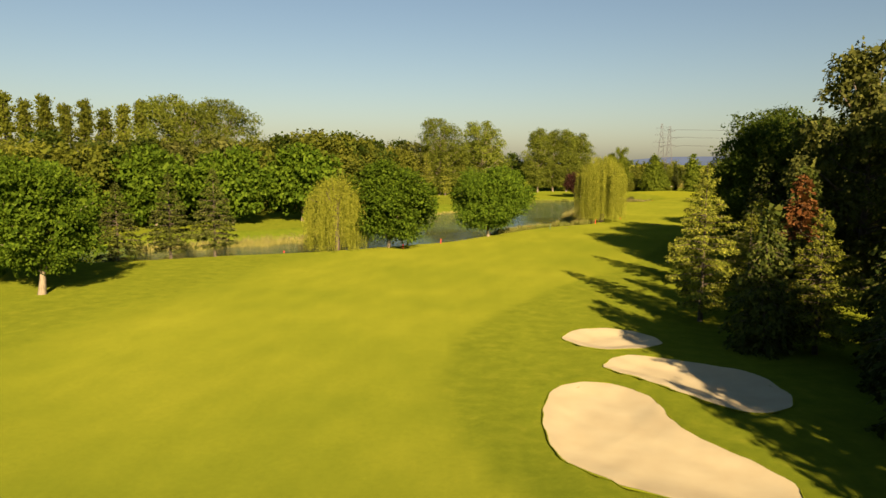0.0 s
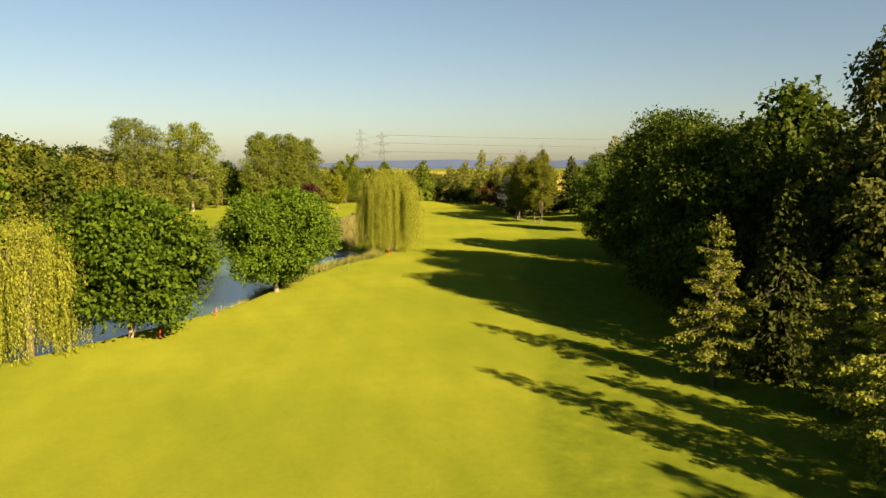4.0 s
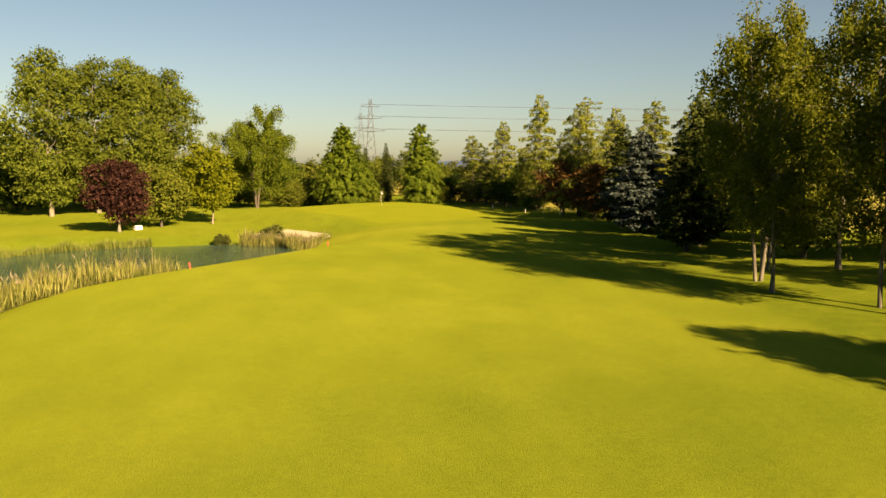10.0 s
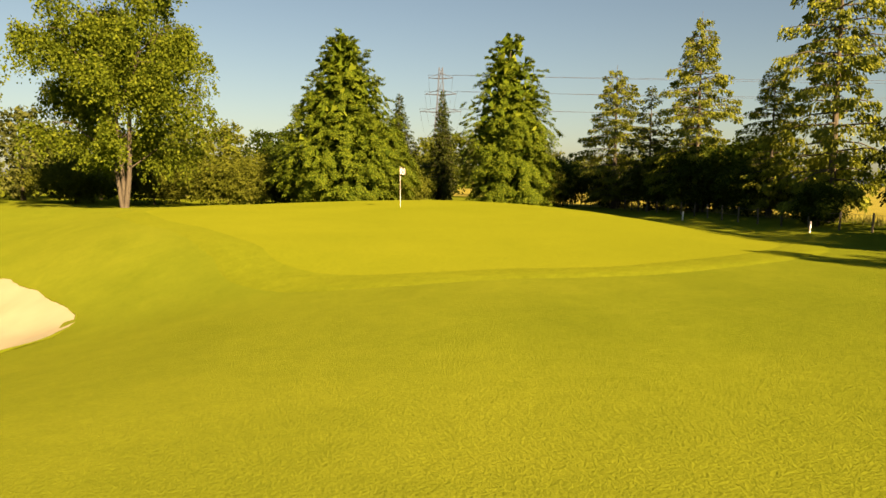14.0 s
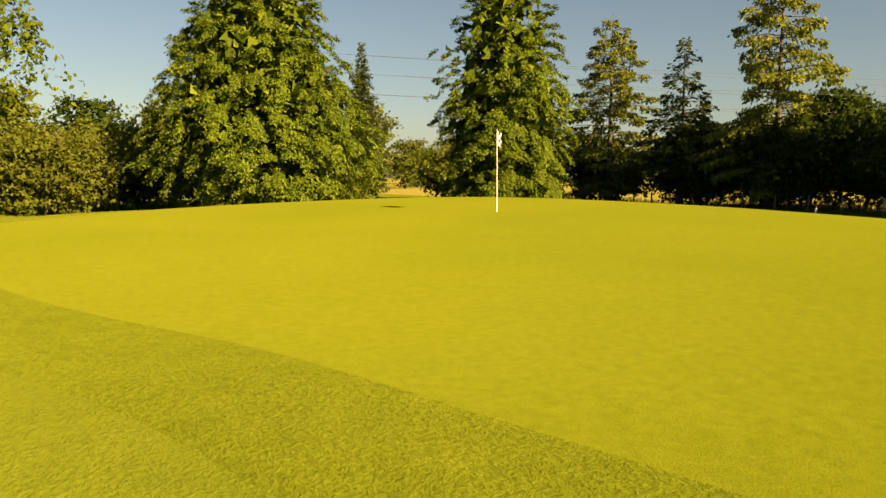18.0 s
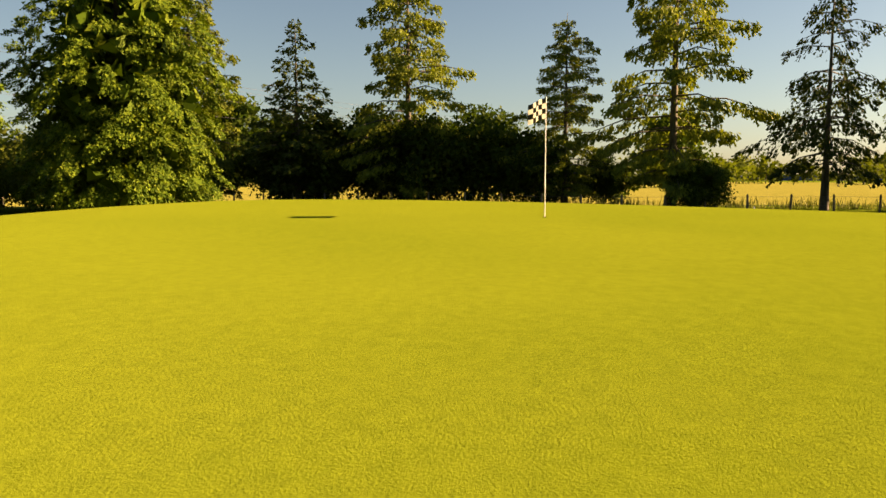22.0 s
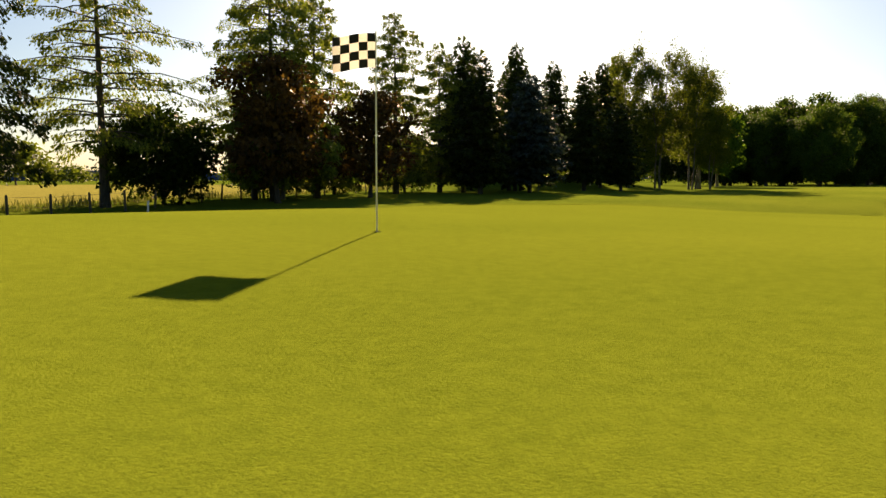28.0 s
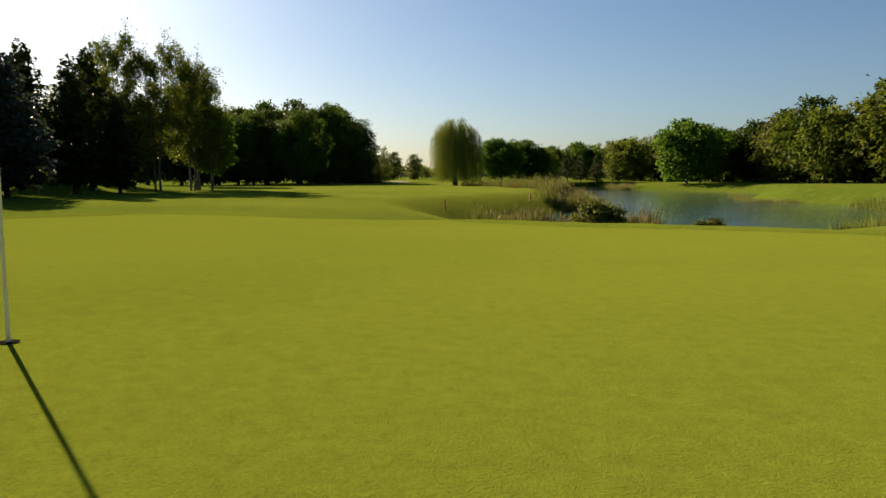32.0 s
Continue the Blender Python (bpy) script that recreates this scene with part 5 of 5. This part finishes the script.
reeds("reed_bed", "tall pale reeds with feathery plumes along the bank", [(27.7, 139.8), (29.5, 148), (31.9, 157.5), (35.1, 167.4), (38.4, 177.8), (44.4, 186.8)], 7.0, 26000, 1.3, 2.3, 1, REED, 2600)
reeds("reed_bed", "green reeds at the foot of the bank", [(29.4, 139.7), (31, 148), (33.4, 157.5), (36.5, 167.5), (39.6, 177.8), (45.6, 186.3)], 3.5, 9000, 0.9, 1.8, 2, REEDGREEN)
reeds("reed_bed", "low pale reeds between the maple and the willow", [(7.3, 101.4), (12.9, 108.8), (19, 115.1), (24.1, 120), (26.7, 127.7)], 5.0, 24000, 0.8, 1.6, 3, REED)
reeds("reed_bed", "pale green young reeds between the maple and the willow", [(8.3, 101.4), (13.9, 108.6), (20, 114.8), (25.1, 119.7)], 4.0, 9000, 0.6, 1.3, 11, REEDGREEN)
reeds("reed_bed", "straw coloured reeds on a spit in the pond", [(-40.2, 88.6), (-28, 94.1), (-17.7, 102.1), (-16.1, 111.6)], 7.5, 9000, 1.03, 1.84, 4, REED, 800)
reeds("reed_bed", "pale reeds along the far bank", [(13.6, 190.1), (19.6, 198.4), (28, 205.7), (36.4, 212.7), (45.6, 214.4)], 3.5, 8000, 0.9, 1.6, 5, REEDGREEN)
reeds("reed_bed", "mixed green and straw reeds beside the bunker", [(54.6, 211.6), (55.6, 210.8), (57.6, 208.2), (60.0, 204.4)], 3.8, 6500, 1.0, 1.9, 6, REED, 700)
reeds("reed_bed", "green reeds beside the bunker", [(54.8, 212), (56, 211.4), (58, 209), (60.4, 205)], 5.0, 3500, 0.8, 1.5, 7, REEDGREEN)
reeds("reed_bed", "low reeds at the foot of the maple", [(1.1, 94.1), (4.6, 99.3), (7.3, 103.2)], 2.3, 1600, 0.57, 1.15, 8, REED)
reeds("reed_bed", "low reeds along the far lawn", [(-2.3, 156.6), (4.9, 165.2), (10.9, 172.7), (11.6, 180.8)], 2.1, 3000, 0.46, 1.03, 9, REED)
reeds("field_edge_grass", "long pale grass along the field fence", [(102.5, 174.7), (100.9, 206.1), (101.4, 233.7), (104.5, 264)], 2.5, 6000, 0.34, 0.92, 10, REED)
bush_r = put(broadleaf("shrub", "rounded grey-green willow shrub in the reeds", SILVERLEAF, BARK, 2.8, 3.2, 0.05, 3500, 0.2, 120, 12), 57.2, 210.6, 0, 0.85)
again(bush_r, 52.3, 212.6, 90, 0.5)

# ---------------------------------------------------------------- fence and stakes
fence = root_of("field_fence", "low fence of weathered posts and wire along the field", "fence")
fence.location = (98.3, 222, height(98.3, 222))
inv = Matrix.Translation(-Vector(fence.location))
posts = [(98.3 + 0.2 * math.sin(y * 0.4) + 4.0 * smooth01((y - 232) / 30), y) for y in np.arange(178.1, 268, 1.87)]
post_me = Tubes().add([(0, 0, -0.2), (0, 0, 0.9), (0, 0, 0.96)], [0.055, 0.05, 0.03], 8).mesh("post", WOODPOST)
for i, (x, y) in enumerate(posts):
    o = child("post", post_me, fence)
    o.matrix_parent_inverse = inv
    o.matrix_basis = pose(x, y, height(x, y), 3 * math.sin(i * 2.3), 3 * math.cos(i * 1.7), 0)
for hgt in (0.45, 0.85):
    w = Tubes().add([(x, y, height(x, y) + hgt - (0.02 if i % 2 else 0)) for i, (x, y) in enumerate(posts)], [0.006] * len(posts), 4)
    o = child("wire", w.mesh("wire", STEEL), fence)
    o.matrix_parent_inverse = inv

stake_me = Tubes().add([(0, 0, -0.1), (0, 0, 0.62), (0, 0, 0.66)], [0.05, 0.05, 0.025], 8)
stake_red = stake_me.mesh("stake", REDPAINT)


def stake(x, y, me=stake_red, label="red painted hazard stake on the pond bank", name="hazard_stake", group="hazard stakes"):
    o = tagged(new(name, me), label, "stake", group)
    o.matrix_basis = pose(x, y, height(x, y), 4 * math.sin(x), 4 * math.cos(y), 0)
    return o


for x, y in ((-18.2, 77.1), (-0.1, 87.5), (7.2, 98.8), (13.8, 107.8), (26.8, 118.9), (33.6, 128.8), (32.3, 144.8), (34.1, 153.9), (38, 164), (39.1, 176.6), (47.4, 185.3), (59.2, 195.4), (-4.7, 81.4), (60.8, 208.7)):
    stake(x, y)
green_me = Tubes().add([(0, 0, -0.1), (0, 0, 0.85), (0, 0, 0.9)], [0.05, 0.05, 0.03], 8).mesh("stake", GREENPAINT)
stake(17, 106.5, green_me, "dark green distance post on the fairway edge", "distance_post", "distance posts")
stake(46.9, 95.3, green_me, "dark green distance post on the fairway edge", "distance_post", "distance posts")
white_me = Tubes().add([(0, 0, -0.1), (0, 0, 0.55), (0, 0, 0.6)], [0.045, 0.045, 0.02], 8).mesh("stake", WHITEPAINT)
for x, y in ((53, 242.3), (97.2, 238.3), (96.7, 226.9), (96.7, 217.6)):
    stake(x, y, white_me, "white boundary stake in the grass", "boundary_stake", "boundary stakes")
bm = bmesh.new()
bmesh.ops.create_cube(bm, size=1.0)
bmesh.ops.scale(bm, vec=(0.9, 0.5, 0.5), verts=bm.verts)
bmesh.ops.translate(bm, vec=(0, 0, 0.25), verts=bm.verts)
bmesh.ops.bevel(bm, geom=bm.edges[:], offset=0.08, segments=2, affect="EDGES")
me = bpy.data.meshes.new("tee_box")
bm.to_mesh(me)
bm.free()
me.materials.append(WHITEPAINT)
o = tagged(new("marker_box", me), "small white box standing on the far lawn", "box")
o.matrix_basis = pose(44.4, 223.8, height(44.4, 223.8), 0, 0, 25)

# bare earth where the turf is worn
def patch(x, y, rx, ry, turn, label, mat=SOIL, name="bare_patch"):
    th = np.linspace(0, 2 * np.pi, 28, endpoint=False)
    r = 1 + 0.22 * np.sin(3 * th + x) + 0.15 * np.sin(7 * th + y)
    c, s = math.cos(radians(turn)), math.sin(radians(turn))
    u, w = rx * r * np.cos(th), ry * r * np.sin(th)
    lp = np.stack([x + c * u - s * w, y + s * u + c * w], -1)
    tagged(new(name, fan_mesh(name, lp, 4, lambda p: land(p[:, 0], p[:, 1]) + 0.015, mat)), label, "bare ground", kind="structure")


patch(61.6, 208.2, 1.7, 0.4, -55, "brown bare earth path below the bunker")
patch(36.6, 118, 0.35, 1.0, 30, "brown bare earth patch in the fairway")
patch(20, 109.4, 0.5, 0.25, 30, "small brown bare patch in the grass")

# lily pads
g = np.random.default_rng(5)
lv, lf = [], []
for _ in range(420):
    cx, cy = (g.normal(29.1, 1.5), g.normal(150.1, 8)) if g.random() < 0.7 else (g.normal(24.2, 1.3), g.normal(131.3, 3.5))
    r = g.uniform(0.12, 0.3)
    k0 = len(lv)
    lv += [(cx + r * math.cos(a), cy + r * math.sin(a), WATER_Z + 0.012) for a in np.linspace(0.3, 6.0, 8)]
    lf.append(list(range(k0, k0 + 8)))
tagged(new("lily_pads", mesh_of("lily_pads", lv, lf, LILY)), "green brown lily pads floating near the bank", "lily pads", kind="stuff")

# ---------------------------------------------------------------- pylons and cables
def pylon(x, y, h, turn):
    root = root_of("electricity_pylon", "grey steel lattice pylon with cross arms", "pylon", "pylons")
    t = Tubes()
    half = lambda z: h * (0.075 * (1 - z / h) ** 1.3 + 0.014)
    zs = np.linspace(0, h, 11)
    for sx in (-1, 1):
        for sy in (-1, 1):
            t.add([(sx * half(z), sy * half(z), z) for z in zs], [0.07] * 11, 4)
    for z0, z1 in zip(zs[:-1], zs[1:]):
        a, b = half(z0), half(z1)
        for sgn in (-1, 1):
            t.add([(-a, sgn * a, z0), (b, sgn * b, z1)], [0.04, 0.04], 4)
            t.add([(a, sgn * a, z0), (-b, sgn * b, z1)], [0.04, 0.04], 4)
            t.add([(sgn * a, -a, z0), (sgn * b, b, z1)], [0.04, 0.04], 4)
            t.add([(sgn * a, a, z0), (sgn * b, -b, z1)], [0.04, 0.04], 4)
    child("tower", t.mesh("tower", STEEL), root)
    for k, wd in ((0.64, 0.17), (0.78, 0.13), (0.91, 0.10)):
        t = Tubes()
        for s in (-1, 1):
            for e in (-1, 1):
                t.add([(0, e * half(h * k), h * k), (s * wd * h, 0, h * k + 0.2)], [0.08, 0.05], 4)
            t.add([(0, 0, h * (k + 0.045)), (s * wd * h, 0, h * k + 0.2)], [0.07, 0.05], 4)
        child("cross_arm", t.mesh("cross_arm", STEEL), root)
    root.matrix_basis = pose(x, y, height(x, y), 0, 0, turn)
    return root


p1, p2 = (116.9, 364.2, 29.4), (182.0, 590.0, 43.0)
pylon(*p1, -20)
pylon(*p2, -20)
for k, wd in ((0.64, 0.17), (0.78, 0.13), (0.91, 0.10)):
    for s in (-1, 1):
        t = Tubes()
        ends = []
        for (x, y, h) in (p2, p1):
            c, sn = math.cos(radians(-20)), math.sin(radians(-20))
            ends.append((x + s * wd * h * c, y + s * wd * h * sn, h * k + 0.8))
        ends.append((490 + s * 4, 220 + s * 9, 30 * k + 1))
        pts = []
        for a, bq in zip(ends[:-1], ends[1:]):
            for u in np.linspace(0, 1, 14):
                q = np.array(a) * (1 - u) + np.array(bq) * u
                q[2] -= 12 * u * (1 - u)
                pts.append(q)
        t.add(pts, [0.028] * len(pts), 4)
        tagged(new("power_cable", t.mesh("power_cable", CABLE)), "thin grey power cable hanging between pylons", "cable", "cables")
